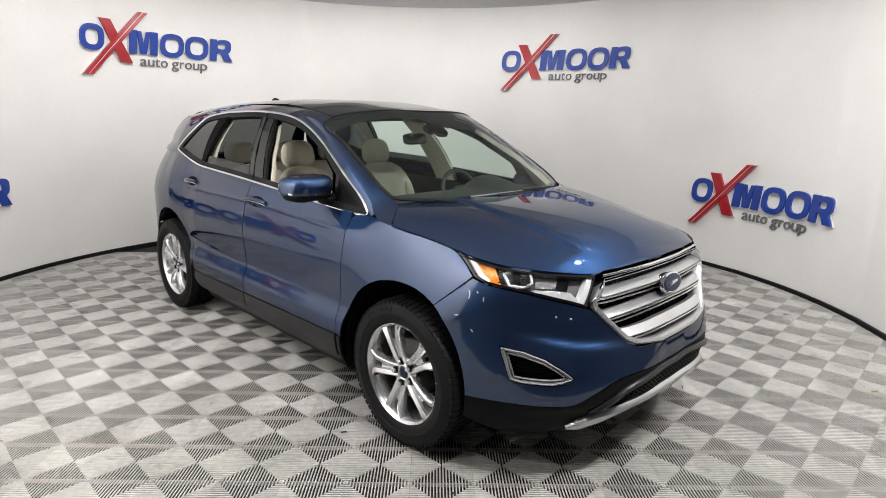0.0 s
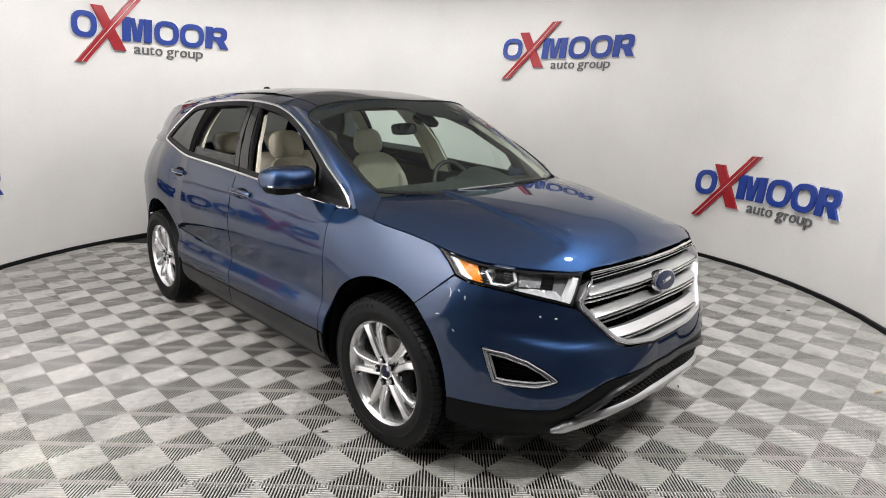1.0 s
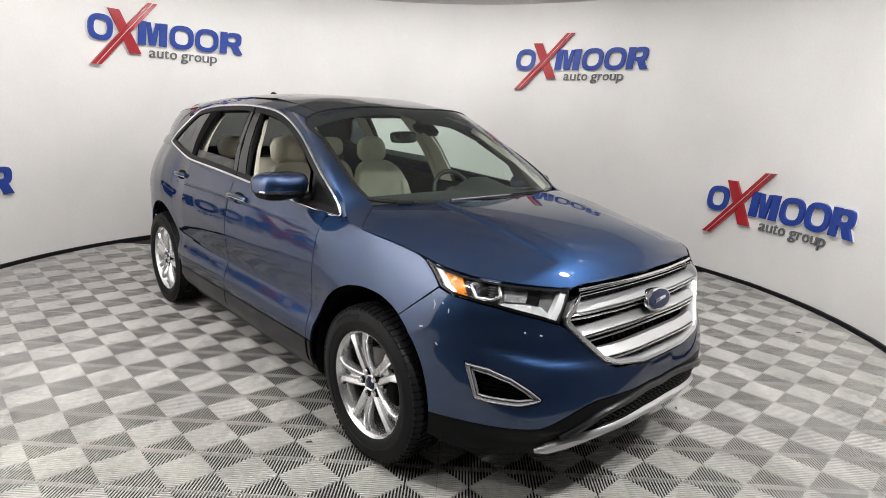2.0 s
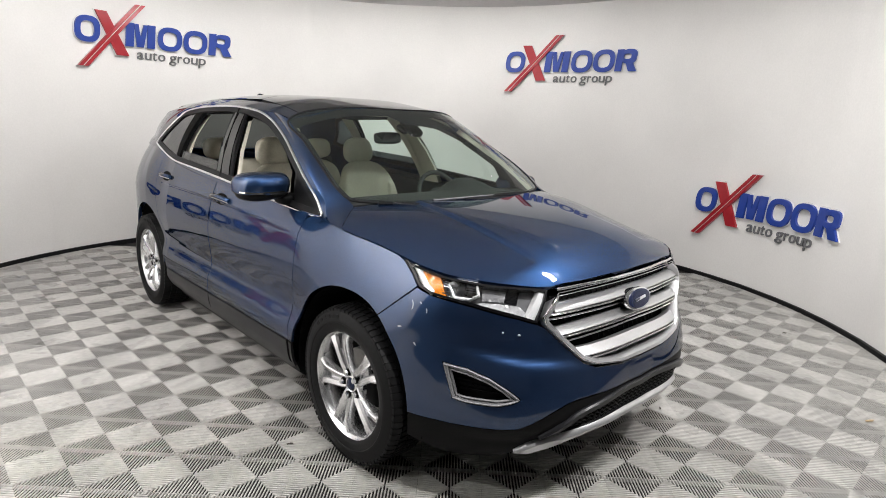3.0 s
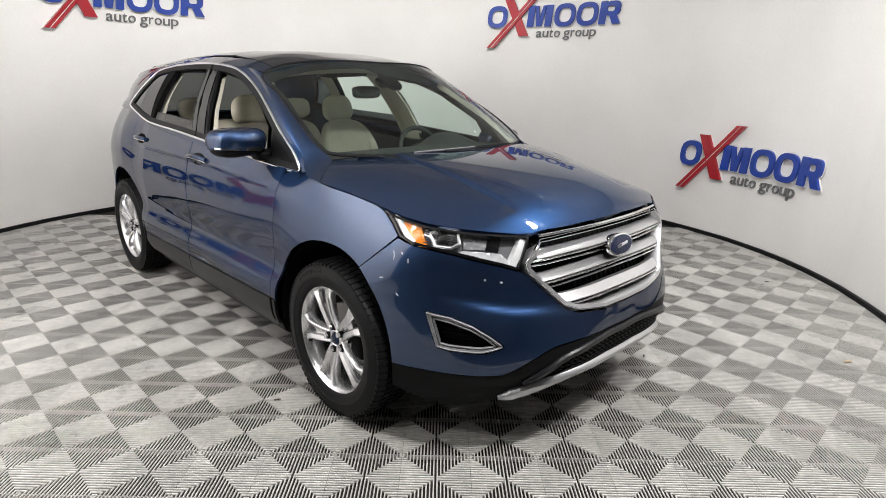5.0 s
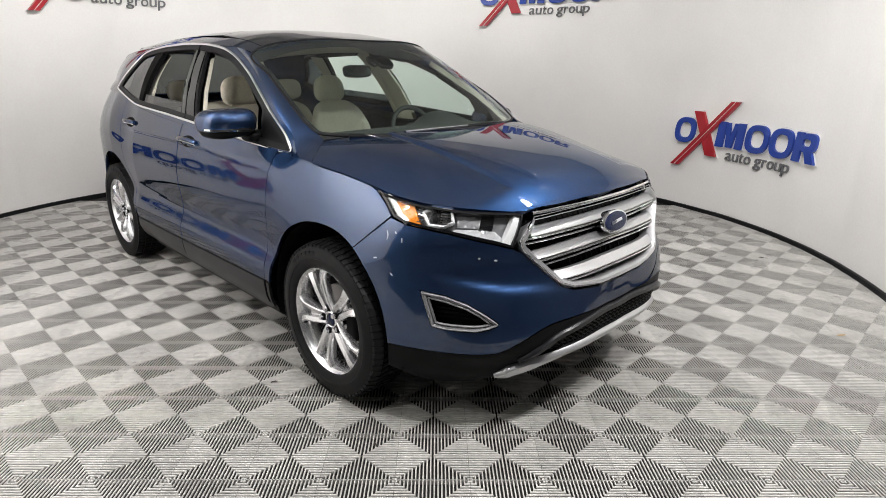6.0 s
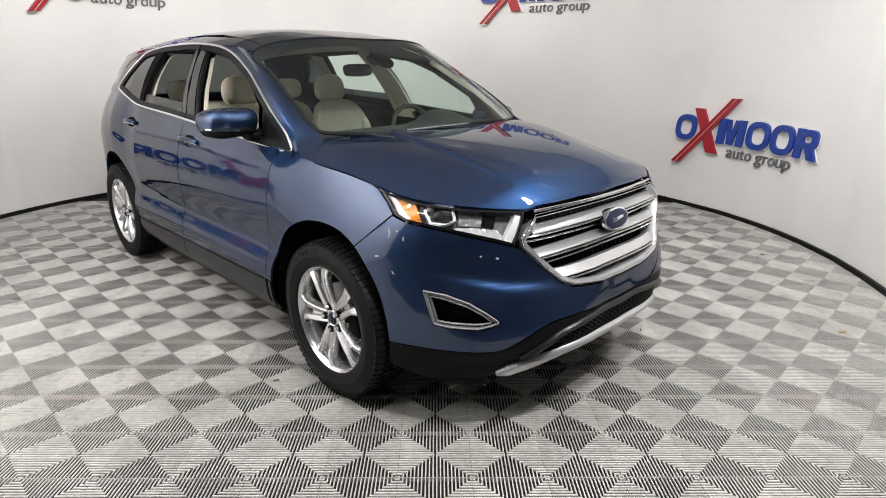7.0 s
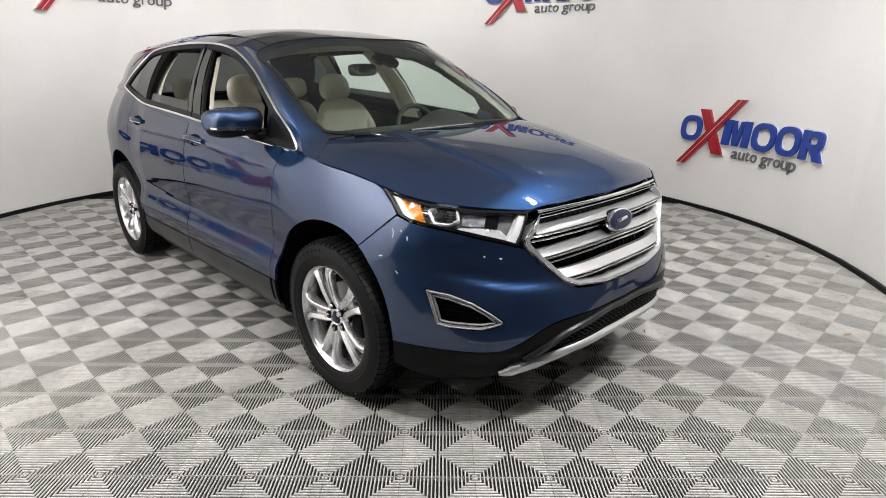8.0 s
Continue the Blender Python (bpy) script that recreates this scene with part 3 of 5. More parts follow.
def sx(x, z):
    return (s_at_x(x), z)


HOOD_CUT = [(x, float(hood_edge(x)[1])) for x in np.linspace(1.10, 1.68, 14)]
LOW = [(s_at_x(1.823), 0.400), (1.10, 0.401), (0.97, 0.405), (0.856, 0.412), (0.70, 0.420), (0.645, 0.434), (0.49, 0.510), (0.375, 0.526), (0.2, 0.520), (0.0, 0.514)]
LAMP = [(1.239, 1.016), (1.141, 1.005), (0.996, 0.989), (0.872, 0.982), (0.748, 0.975), (0.613, 0.967), (0.550, 0.958), (0.608, 0.831), (0.686, 0.853), (0.861, 0.892), (0.975, 0.907), (1.058, 0.915), (1.12, 0.933), (1.172, 0.974)]
GRILLE = [(0.0, 0.948), (0.20, 0.948), (0.36, 0.945), (0.505, 0.942), (0.583, 0.856), (0.572, 0.822), (0.403, 0.672), (0.34, 0.648), (0.16, 0.624), (0.0, 0.622)]
FOG = [(0.980, 0.657), (0.877, 0.649), (0.789, 0.623), (0.722, 0.585), (0.680, 0.554), (0.671, 0.544), (0.679, 0.536), (0.706, 0.526), (0.753, 0.513), (0.877, 0.511), (0.929, 0.517)]
FOG_IN = [(0.945, 0.634), (0.877, 0.626), (0.795, 0.604), (0.740, 0.575), (0.703, 0.546), (0.722, 0.541), (0.758, 0.535), (0.877, 0.533), (0.912, 0.536)]

# bumper: from wheel opening to wheel opening
half = list(arch(AXLE, 5, 60)) + [(1.127, 0.929)] + [(1.05, 0.912), (0.975, 0.905), (0.861, 0.890), (0.686, 0.851), (0.60, 0.826)] + [(0.570, 0.811), (0.398, 0.660), (0.336, 0.636), (0.16, 0.612), (0.0, 0.609)]
low_half = [p for p in curve(LOW, 6)]
outline = [tuple(p) for p in low_half[::-1]] + half
full = outline + [(-s, z) for s, z in outline[::-1][1:-1]]


def bumper_scoop(q, z):
    """The hollow under the headlight, ending below in a ledge that runs to the grille's lower corner."""
    qa = np.abs(q)
    z0 = np.interp(qa, [0.41, 0.64, 0.835, 1.0], [0.650, 0.664, 0.692, 0.715])
    zt = np.interp(qa, [0.41, 0.60, 0.686, 0.861, 0.975], [0.672, 0.826, 0.851, 0.890, 0.905])
    u = np.clip((z - z0) / (zt - z0), 0, 1)
    rise = np.clip((z - z0) / 0.030, 0, 1)
    far = np.clip((1.02 - qa) / 0.26, 0, 1)
    deep = 0.015 * far * far * (3 - 2 * far) * np.clip((zt - z0) / 0.13, 0, 1)
    return -deep * rise * rise * (3 - 2 * rise) * (1 - u) ** 0.8 * (qa > 0.41)


bumper = patch("front_bumper", full, wrap, M_PAINT, car, "painted blue bumper skin with two fog lamp pockets", holes=[np.array(FOG), np.array([(-s, z) for s, z in FOG])], step=0.014, shape=bumper_scoop)

# small pale streaks on the corner of the bumper
for line in ([(1.136, 0.880), (1.128, 0.862), (1.131, 0.843)], [(1.096, 0.880), (1.088, 0.872)], [(1.192, 0.762), (1.172, 0.766)], [(1.112, 0.712), (1.100, 0.700)], [(1.062, 0.860), (1.060, 0.842)], [(0.752, 0.800), (0.744, 0.798)], [(0.688, 0.790), (0.676, 0.788)]):
    chart_bar("scuff", curve(line, 5), wrap, [(-0.003, -0.001), (0.003, -0.001), (0.002, 0.0006), (-0.002, 0.0006)], M_STREAK, bumper, "small pale streak", widths=[0.4 + 0.9 * math.sin(math.pi * (k + 0.5) / (5 * (len(line) - 1) + 1)) for k in range(5 * (len(line) - 1) + 1)])

# lower valance, intake and skid plate
INTAKE = [(0.575, 0.352), (0.48, 0.412), (0.396, 0.453), (0.19, 0.476), (0.0, 0.473)]
SKID_T = [(0.575, 0.352), (0.417, 0.386), (0.174, 0.394), (0.0, 0.392)]
val = [tuple(p) for p in curve([(s, z - 0.004) for s, z in LOW], 6)]
val_low = [(s_at_x(1.80), 0.27), (0.95, 0.215), (0.76, 0.232), (0.69, 0.262), (0.62, 0.290), (0.45, 0.325), (0.2, 0.340), (0.0, 0.342)]
vfull = val + [(-s, z) for s, z in val[::-1][1:]] + [(-s, z) for s, z in val_low] + val_low[::-1][1:]
ih = [tuple(p) for p in curve(INTAKE, 6)]
sk = [tuple(p) for p in curve(SKID_T, 6)]
hole = ih + [(-s, z) for s, z in ih[::-1][1:]] + [(-s, z) for s, z in sk[1:]] + [p for p in sk[::-1][1:-1]]
valance = patch("lower_valance", vfull, wrap, M_PLASTIC, car, "matte black lower bumper valance", holes=[np.array(hole)], step=0.03, lift=-0.006)
patch("intake_back", hole, wrap, M_DARK, valance, "dark recess behind the intake mesh", step=0.04, lift=-0.05, flange=0)
for row in range(5):
    zz = 0.392 + row * 0.019
    smax = float(np.interp(zz, [0.355, 0.412, 0.453, 0.476], [0.55, 0.46, 0.38, 0.18])) - 0.01
    n = max(10, int(smax / 0.016) * 2)
    line = [(s, zz + 0.006 * (1 if k % 2 else -1)) for k, s in enumerate(np.linspace(-smax, smax, n))]
    chart_bar("mesh_bar", line, wrap, [(-0.004, -0.02), (0.004, -0.02), (0.004, 0.006), (-0.004, 0.006)], M_PLASTIC, valance, lift=-0.02)
lip = [(s, z + 0.004) for s, z in ih] + [(-s, z + 0.004) for s, z in ih[::-1][1:]]
chart_bar("intake_rim", [(q, z + 0.006) for q, z in lip], wrap, [(-0.017, -0.02), (0.017, -0.02), (0.019, 0.004), (0.012, 0.012), (-0.008, 0.009), (-0.017, -0.004)], M_CLAD, valance, "satin grey-black bar over the intake", lift=-0.002)
skt = [tuple(p) for p in curve([(0.668, 0.296), (0.622, 0.326)] + SKID_T, 6)]

def skid_width(q):
    return float(ease(abs(q), [(0, 0.85), (0.33, 0.90), (0.53, 1.35), (0.60, 1.25), (0.668, 0.45)]))


skl = [(s, z - 0.024 * skid_width(s)) for s, z in skt]
skl += [(-s, z) for s, z in skl[::-1][1:]]
wid = [skid_width(s) for s, z in skl]
chart_bar("skid_plate", skl, wrap, [(0.020, -0.02), (0.022, 0.003), (0.013, 0.016), (-0.010, 0.018), (-0.022, 0.008), (-0.032, -0.012), (-0.036, -0.028), (-0.030, -0.032)], M_SATIN, car, "satin silver skid plate strip", widths=wid)

# fenders, doors, rockers, quarter panels, on both sides
DOOR_F = [(0.985, 1.075), (0.985, 0.95), (0.968, 0.765), (0.945, 0.62), (0.938, 0.50), (0.936, 0.455)]
REAR_CUT = [(-1.165, 1.215), (-1.185, 1.05), (-1.17, 0.93)] + [(-AXLE + (ARCH_A + 0.05) * math.cos(radians(a)), HUB_Z + (ARCH_B + 0.05) * math.sin(radians(a))) for a in (52, 40, 28, 14)]
DLO = [(1.050, 1.098), (0.794, 1.113), (0.40, 1.138), (0.057, 1.160), (-0.377, 1.184), (-0.901, 1.208), (-1.115, 1.233), (-1.260, 1.261), (-1.400, 1.293), (-1.432, 1.301), (-1.447, 1.311), (-1.436, 1.325), (-1.390, 1.365), (-1.310, 1.440), (-1.225, 1.528), (-1.180, 1.557), (-1.100, 1.576), (-0.950, 1.592), (-0.825, 1.601), (-0.435, 1.612), (-0.088, 1.598), (0.180, 1.557), (0.466, 1.459), (0.758, 1.326), (0.968, 1.207), (1.045, 1.145)]


def fn_hood(x, y):
    return np.stack([x, y, hood(x, y)], -1)


def top_of(x):
    return float(belt(x)) - 0.001


for flip, side in ((1.0, "right"), (-1.0, "left")):
    kw = dict(flip=flip)
    # fender
    pl = [sx(x, z - 0.002) for x, z in HOOD_CUT] + [(1.239, 1.014), (1.172, 0.972), (1.127, 0.934)] + arch(AXLE, 60, 171, 34) + [sx(0.972, 0.447)] + [sx(x, z) for x, z in curve(DOOR_F, 5)[::-1]] + [sx(1.0, 1.09), sx(1.04, 1.105)]
    patch("fender", pl, wrap, M_PAINT, car, step=0.03, **kw)
    chart_bar("fender_lip", [sx(x, z) for x, z in HOOD_CUT], wrap, [(-0.007, -0.020), (0.007, -0.020), (0.007, -0.010), (-0.007, -0.010)], M_PAINT, car, "blue inner lip of the fender beside the hood", **kw)
    # front door
    b_cut = [(0.936, 0.452), (-0.115, 0.440)]
    pl = [sx(x, z) for x, z in curve(DOOR_F, 5)] + [sx(x, z) for x, z in b_cut] + [sx(x, top_of(x)) for x in np.linspace(-0.115, 0.97, 14)]
    door = patch("front_door", pl, wrap, M_PAINT, car, step=0.012, **kw)
    pl = [sx(0.93, 0.449), sx(0.4, 0.443), sx(-0.115, 0.437), sx(-0.115, 0.335), sx(0.4, 0.330), sx(0.93, 0.325)]
    patch("door_cladding", pl, wrap, M_CLAD, door, "satin black cladding along the foot of the door", step=0.02, lift=0.005, **kw)
    pl = [sx(-0.12, 0.440)] + [sx(x, z) for x, z in ((-0.5, 0.435), (-0.93, 0.432))] + [sx(x, z) for x, z in REAR_CUT[::-1]] + [sx(x, top_of(x)) for x in np.linspace(-1.16, -0.12, 14)]
    rdoor = patch("rear_door", pl, wrap, M_PAINT, car, step=0.012, **kw)
    pl = [sx(-0.12, 0.437), sx(-0.5, 0.432), sx(-0.90, 0.429), sx(-0.905, 0.345), sx(-0.5, 0.338), sx(-0.12, 0.335)]
    patch("door_cladding", pl, wrap, M_CLAD, rdoor, "satin black cladding along the foot of the door", step=0.02, lift=0.005, **kw)
    # rocker
    pl = [sx(0.968, 0.440), sx(0.938, 0.443), sx(0.936, 0.320), sx(0.4, 0.326), sx(-0.5, 0.334), sx(-0.912, 0.340), sx(-0.914, 0.425), sx(-0.930, 0.425), sx(-0.955, 0.36), sx(-0.93, 0.31), sx(-0.9, 0.296), sx(0.0, 0.284), sx(0.9, 0.276), sx(0.955, 0.30)]
    patch("rocker_panel", pl, wrap, M_CLAD, car, "satin black rocker panel below the doors", step=0.03, **kw)
    pl = [sx(0.90, 0.285), sx(0.0, 0.29), sx(-0.9, 0.30), sx(-0.9, 0.2), sx(0.0, 0.2), sx(0.9, 0.2)]
    patch("sill_strip", pl, wrap, M_PLASTIC, car, "black plastic sill strip", step=0.05, lift=-0.030, **kw)
    # quarter panel to the tail lamp, arch cut out
    pl = [sx(x, z) for x, z in REAR_CUT] + arch(-AXLE, 10, 176, 34) + [sx(-1.90, 0.42), sx(-2.02, 0.46), sx(-2.10, 0.86), sx(-2.10, top_of(-2.10))] + [sx(x, top_of(x)) for x in np.linspace(-2.05, -1.17, 12)]
    patch("quarter_panel", pl, wrap, M_PAINT, car, step=0.035, **kw)
    lamp = [sx(-2.105, 0.93), (5.45, 0.93), (5.45, 1.10), sx(-2.105, 1.10)]
    patch("tail_lamp", lamp, wrap, M_REDLENS, car, "red tail lamp lens", step=0.04, lift=0.004, **kw)
    # cabin side: paint round the windows
    front_edge = [(1.110, 1.112), (1.085, 1.165), (0.985, 1.232), (0.775, 1.352), (0.485, 1.483), (0.20, 1.585)]
    out = [(x, top_of(x) - 0.014) for x in np.linspace(-1.95, 1.10, 30)] + [tuple(p) for p in curve(front_edge, 6)] + [(x, float(rail(x)[1]) - 0.002) for x in np.linspace(0.05, -1.86, 26)]
    dlo = curve(DLO, 5, True)
    patch("cabin_side", out, flank, M_PAINT, car, holes=[dlo], step=0.035, gap=0.0, flange=0.02, **kw)
    chart_bar("window_trim", dlo, flank, round_profile(0.017, 0.007), M_CHROME, car, "bright chrome strip round the side windows", closed=True, lift=0.001, **kw)
    # window frame, pillars, glass
    seal = shrink(dlo, 0.020)
    chart_bar("window_seal", seal, flank, [(-0.016, -0.020), (0.016, -0.020), (0.016, -0.002), (-0.016, -0.002)], M_BLACK, car, "black rubber window seal", closed=True, **kw)
    patch("b_pillar", [(0.020, 1.155), (-0.16, 1.575), (-0.21, 1.606), (-0.335, 1.610), (-0.30, 1.57), (-0.165, 1.172)], flank, M_GLOSS, car, "gloss black door pillar", step=0.05, gap=0, lift=-0.004, flange=0.03, **kw)
    chart_bar("door_frame", [(0.025, 1.160), (-0.06, 1.37), (-0.165, 1.575), (-0.205, 1.604)], flank, [(-0.016, -0.03), (0.016, -0.03), (0.014, -0.006), (-0.014, -0.006)], M_BLACK, car, "black front door frame", **kw)
    chart_bar("door_frame", [(-0.172, 1.174), (-0.235, 1.37), (-0.305, 1.565), (-0.335, 1.606)], flank, [(-0.012, -0.03), (0.012, -0.03), (0.010, -0.003), (-0.010, -0.003)], M_BLACK, car, "black rear door frame", **kw)
    chart_bar("pillar_gap", [(-0.105, 1.170), (-0.175, 1.37), (-0.25, 1.565), (-0.272, 1.604)], flank, [(-0.004, -0.01), (0.004, -0.01), (0.004, -0.002), (-0.004, -0.002)], M_DARK, car, "dark gap between the doors", lift=0.004, **kw)
    patch("quarter_bar", [(-0.895, 1.205), (-0.845, 1.575), (-0.98, 1.578), (-0.955, 1.210)], flank, M_DARK, car, "black divider bar of the rear side window", step=0.05, gap=0, lift=-0.008, flange=0.03, **kw)
    patch("quarter_glass", [(-0.955, 1.214), (-1.24, 1.260), (-1.415, 1.302), (-1.424, 1.316), (-1.30, 1.434), (-1.215, 1.522), (-1.165, 1.550), (-0.985, 1.580)], flank, M_TINT, car, "grey privacy glass", step=0.05, gap=0, lift=-0.010, flange=0, **kw)
    patch("lowered_glass", [(-0.160, 1.165), (-0.895, 1.200), (-0.875, 1.292), (-0.21, 1.268)], flank, M_TINT, car, "rear door window, lowered most of the way", step=0.05, gap=0, lift=-0.016, flange=0.004, **kw)
    patch("sail_panel", [(1.035, 1.104), (0.835, 1.116), (0.775, 1.290), (0.80, 1.302), (0.955, 1.200), (1.03, 1.140)], flank, M_PLASTIC, car, "black corner panel at the mirror", step=0.04, gap=0, lift=-0.003, flange=0.02, **kw)
    # bonded A-pillar between the windscreen and the side windows
    f2 = curve(front_edge, 8)
    PF, NF = at_chart(flank, f2[:, 0], f2[:, 1], flip)
    w2 = curve([(-0.712, 0.060), (-0.748, 0.155), (-0.746, 0.36), (-0.730, 0.55), (-0.712, 0.74), (-0.672, 1.06)], 8)
    PW, NW = at_chart(screen, w2[:, 0], w2[:, 1], flip)
    # its foot widens into the corner panel beside the hood
    k3 = np.array([1, flip, 1])
    cut_x = np.array([1.3165, 1.27, 1.22, 1.165, 1.12])
    edge_p = np.array([wrap(np.float64(s_at_x(x)), np.float64(float(hood_edge(x)[1]) + 0.001)) for x in cut_x]) * k3
    seam_in = fn_hood(np.array([1.1815]), np.array([-0.733])) * k3
    PF = np.vstack([edge_p, PF[6:]])
    PW = np.vstack([seam_in + (PW[4:5] - seam_in) * np.linspace(0, 0.85, 5)[:, None], PW[6:]])
    out_of = np.array([[0.1, -0.55 * flip, 0.83]])
    NF, NW = np.vstack([np.repeat(out_of, 5, 0), NF[6:]]), np.vstack([np.repeat(out_of, 5, 0), NW[6:]])
    for _ in range(6):
        for q in (PF, PW, NF, NW):
            q[3:14] = 0.25 * q[2:13] + 0.5 * q[3:14] + 0.25 * q[4:15]
    swell = 0.009 * np.clip(np.arange(len(PF)) / 12.0, 0.05, 1.0)[:, None]
    # where it meets the hood it follows the hood's own crown
    mid = (PF + PW) / 2 + swell * (NF + NW)
    half_way = (PF[0] + PW[0]) / 2
    mid[0] = mid[0] + np.array([0, 0, 2 * max(0.0, float(hood(half_way[0], half_way[1])) - half_way[2])])
    mid[1] = mid[1] + 0.4 * (mid[0] - (PF[0] + PW[0]) / 2)
    rows = []
    for t in np.linspace(0, 1, 9):
        rows.append((1 - t) ** 2 * PF + 2 * t * (1 - t) * mid + t * t * PW)
    V = np.array(rows)
    n, m = V.shape[:2]
    me = mesh_of("a_pillar", V.reshape(-1, 3), [(i * m + j, i * m + j + 1, (i + 1) * m + j + 1, (i + 1) * m + j) for i in range(n - 1) for j in range(m - 1)], M_PAINT, True)
    ob = new("a_pillar", me)
    ob.parent = car
    # door handles: flat dark patch with the recess's shade in its colour, and chrome grip
    for dr, x0, x1, zc in ((door, -0.115, 0.145, 1.050), (rdoor, -1.115, -0.905, 1.088)):
        xm = (x0 + x1) / 2
        pocket = [sx(xm + 0.008 + 0.092 * math.cos(a), zc + 0.006 + 0.033 * math.sin(a)) for a in np.linspace(0, 2 * math.pi, 24, endpoint=False)]
        patch("handle_cup", pocket, wrap, M_DARK, dr, "flat dark patch painted as the shade behind the handle", step=0.03, gap=0, flange=0.002, lift=0.0015, flip=flip)
        grip = [sx(x, zc + 0.006) for x in np.linspace(x0, x1, 18)]
        P, N = at_chart(wrap, np.array(grip)[:, 0], np.array(grip)[:, 1], flip)
        bow = np.sin(np.linspace(0, math.pi, 18)) ** 0.5
        sweep("handle", P + N * (0.006 + 0.026 * bow)[:, None], N, [(0.014 * math.cos(a), 0.010 * math.sin(a)) for a in np.linspace(0, 2 * math.pi, 12, endpoint=False)], M_PAINT, dr, "blue door handle with a chrome strip")
        sweep("handle_strip", P + N * (0.009 + 0.026 * bow)[:, None] - np.array([0, 0, 0.012]), N, [(0.007 * math.cos(a), 0.006 * math.sin(a)) for a in np.linspace(0, 2 * math.pi, 10, endpoint=False)], M_CHROME, dr, "chrome strip of the door handle")

# hood, cowl, roof, windscreen
rear = [(1.335 - 0.19 * (abs(y) / 0.80) ** 2.2 + 0.006, y) for y in np.linspace(-0.735, 0.735, 21)]
hl = [(x, -float(hood_edge(x)[0])) for x in np.linspace(1.318, 2.222, 40)]
nose_ = [(2.230, -0.21), (2.2345, -0.12), (2.237, -0.05)]
right_edge = hl + nose_
poly = [(x, y) for x, y in rear[::-1]] + right_edge + [(x, -y) for x, y in right_edge[::-1]]
patch("hood", poly, fn_hood, M_PAINT, car, "blue hood with two raised creases", step=0.015, gap=0.0022, flange=0.02)
patch("cowl", [(-0.78, -0.06), (0.78, -0.06), (0.78, 0.035), (-0.78, 0.035)], screen, M_PLASTIC, car, "black plastic cowl below the windscreen", step=0.06, gap=0, lift=-0.012, flange=0.01)
fn_roof = lambda x, y: np.stack([x, y, roof(x, y)], -1)
edge = [(x, float(rail(x)[0]) + 0.004) for x in np.linspace(-1.86, 0.43, 24)]
poly = [(x, -y) for x, y in edge] + [(0.51, -0.57), (0.585, -0.3), (0.605, 0.0), (0.585, 0.3), (0.51, 0.57)] + edge[::-1]
glass_hole = [(-1.15, -0.50), (0.10, -0.565), (0.445, -0.598), (0.540, -0.40), (0.575, -0.2), (0.585, 0.0), (0.575, 0.2), (0.540, 0.40), (0.445, 0.598), (0.10, 0.565), (-1.15, 0.50)]
roof_ob = patch("roof", poly, fn_roof, M_PAINT, car, "blue roof with a large dark glass panel", holes=[np.array(glass_hole)], step=0.04, gap=0.0, flange=0.01)
patch("front_roof_glass", [(-0.26, -0.50), (0.10, -0.560), (0.445, -0.593), (0.537, -0.40), (0.572, -0.2), (0.582, 0.0), (0.572, 0.2), (0.537, 0.40), (0.445, 0.593), (0.10, 0.560), (-0.26, 0.50)], fn_roof, M_ROOF, roof_ob, "dark tinted roof glass", step=0.045, gap=0.0, flange=0.01)
patch("rear_roof_glass", [(-1.145, -0.495), (-0.27, -0.50), (-0.27, 0.50), (-1.145, 0.495)], fn_roof, M_ROOF, roof_ob, "dark tinted roof glass", step=0.045, gap=0.0, flange=0.01)
WS = [(-0.690, 0.055), (-0.742, 0.150), (-0.740, 0.36), (-0.708, 0.72), (-0.668, 1.05), (-0.4, 1.02), (0.0, 1.0), (0.4, 1.02), (0.668, 1.05), (0.708, 0.72), (0.740, 0.36), (0.742, 0.150), (0.690, 0.055), (0.4, 0.0), (0.0, -0.01), (-0.4, 0.0)]
ws = curve(WS, 6, True)
SCREEN_IN = np.array([-0.2, 0.0, 0.9])
screen_ob = patch("windscreen", ws, screen, M_SCREEN, car, "clear slightly green windscreen", step=0.045, gap=0.004, flange=0, out_from=SCREEN_IN)
screen_ob.visible_shadow = False
chart_bar("windscreen_border", shrink(ws, 0.010), screen, [(-0.011, -0.006), (0.011, -0.006), (0.011, -0.003), (-0.011, -0.003)], M_BLACK, screen_ob, "black border of the windscreen", closed=True, out_from=SCREEN_IN)
chart_bar("windscreen_seal", ws, screen, round_profile(0.012, 0.005), M_BLACK, screen_ob, "black rubber edge", closed=True, out_from=SCREEN_IN)

FRIT = [(-0.685, 0.915), (-0.40, 0.905), (-0.16, 0.90), (-0.10, 0.80), (0.12, 0.735), (0.24, 0.735), (0.30, 0.75), (0.17, 0.90), (0.40, 0.905), (0.685, 0.915), (0.668, 1.04), (0.4, 1.02), (0.0, 1.0), (-0.4, 1.02), (-0.668, 1.04)]
patch("windscreen_band", FRIT, screen, M_BLACK, screen_ob, "black printed band along the top of the windscreen", step=0.05, gap=0, lift=-0.007, flange=0, out_from=SCREEN_IN)

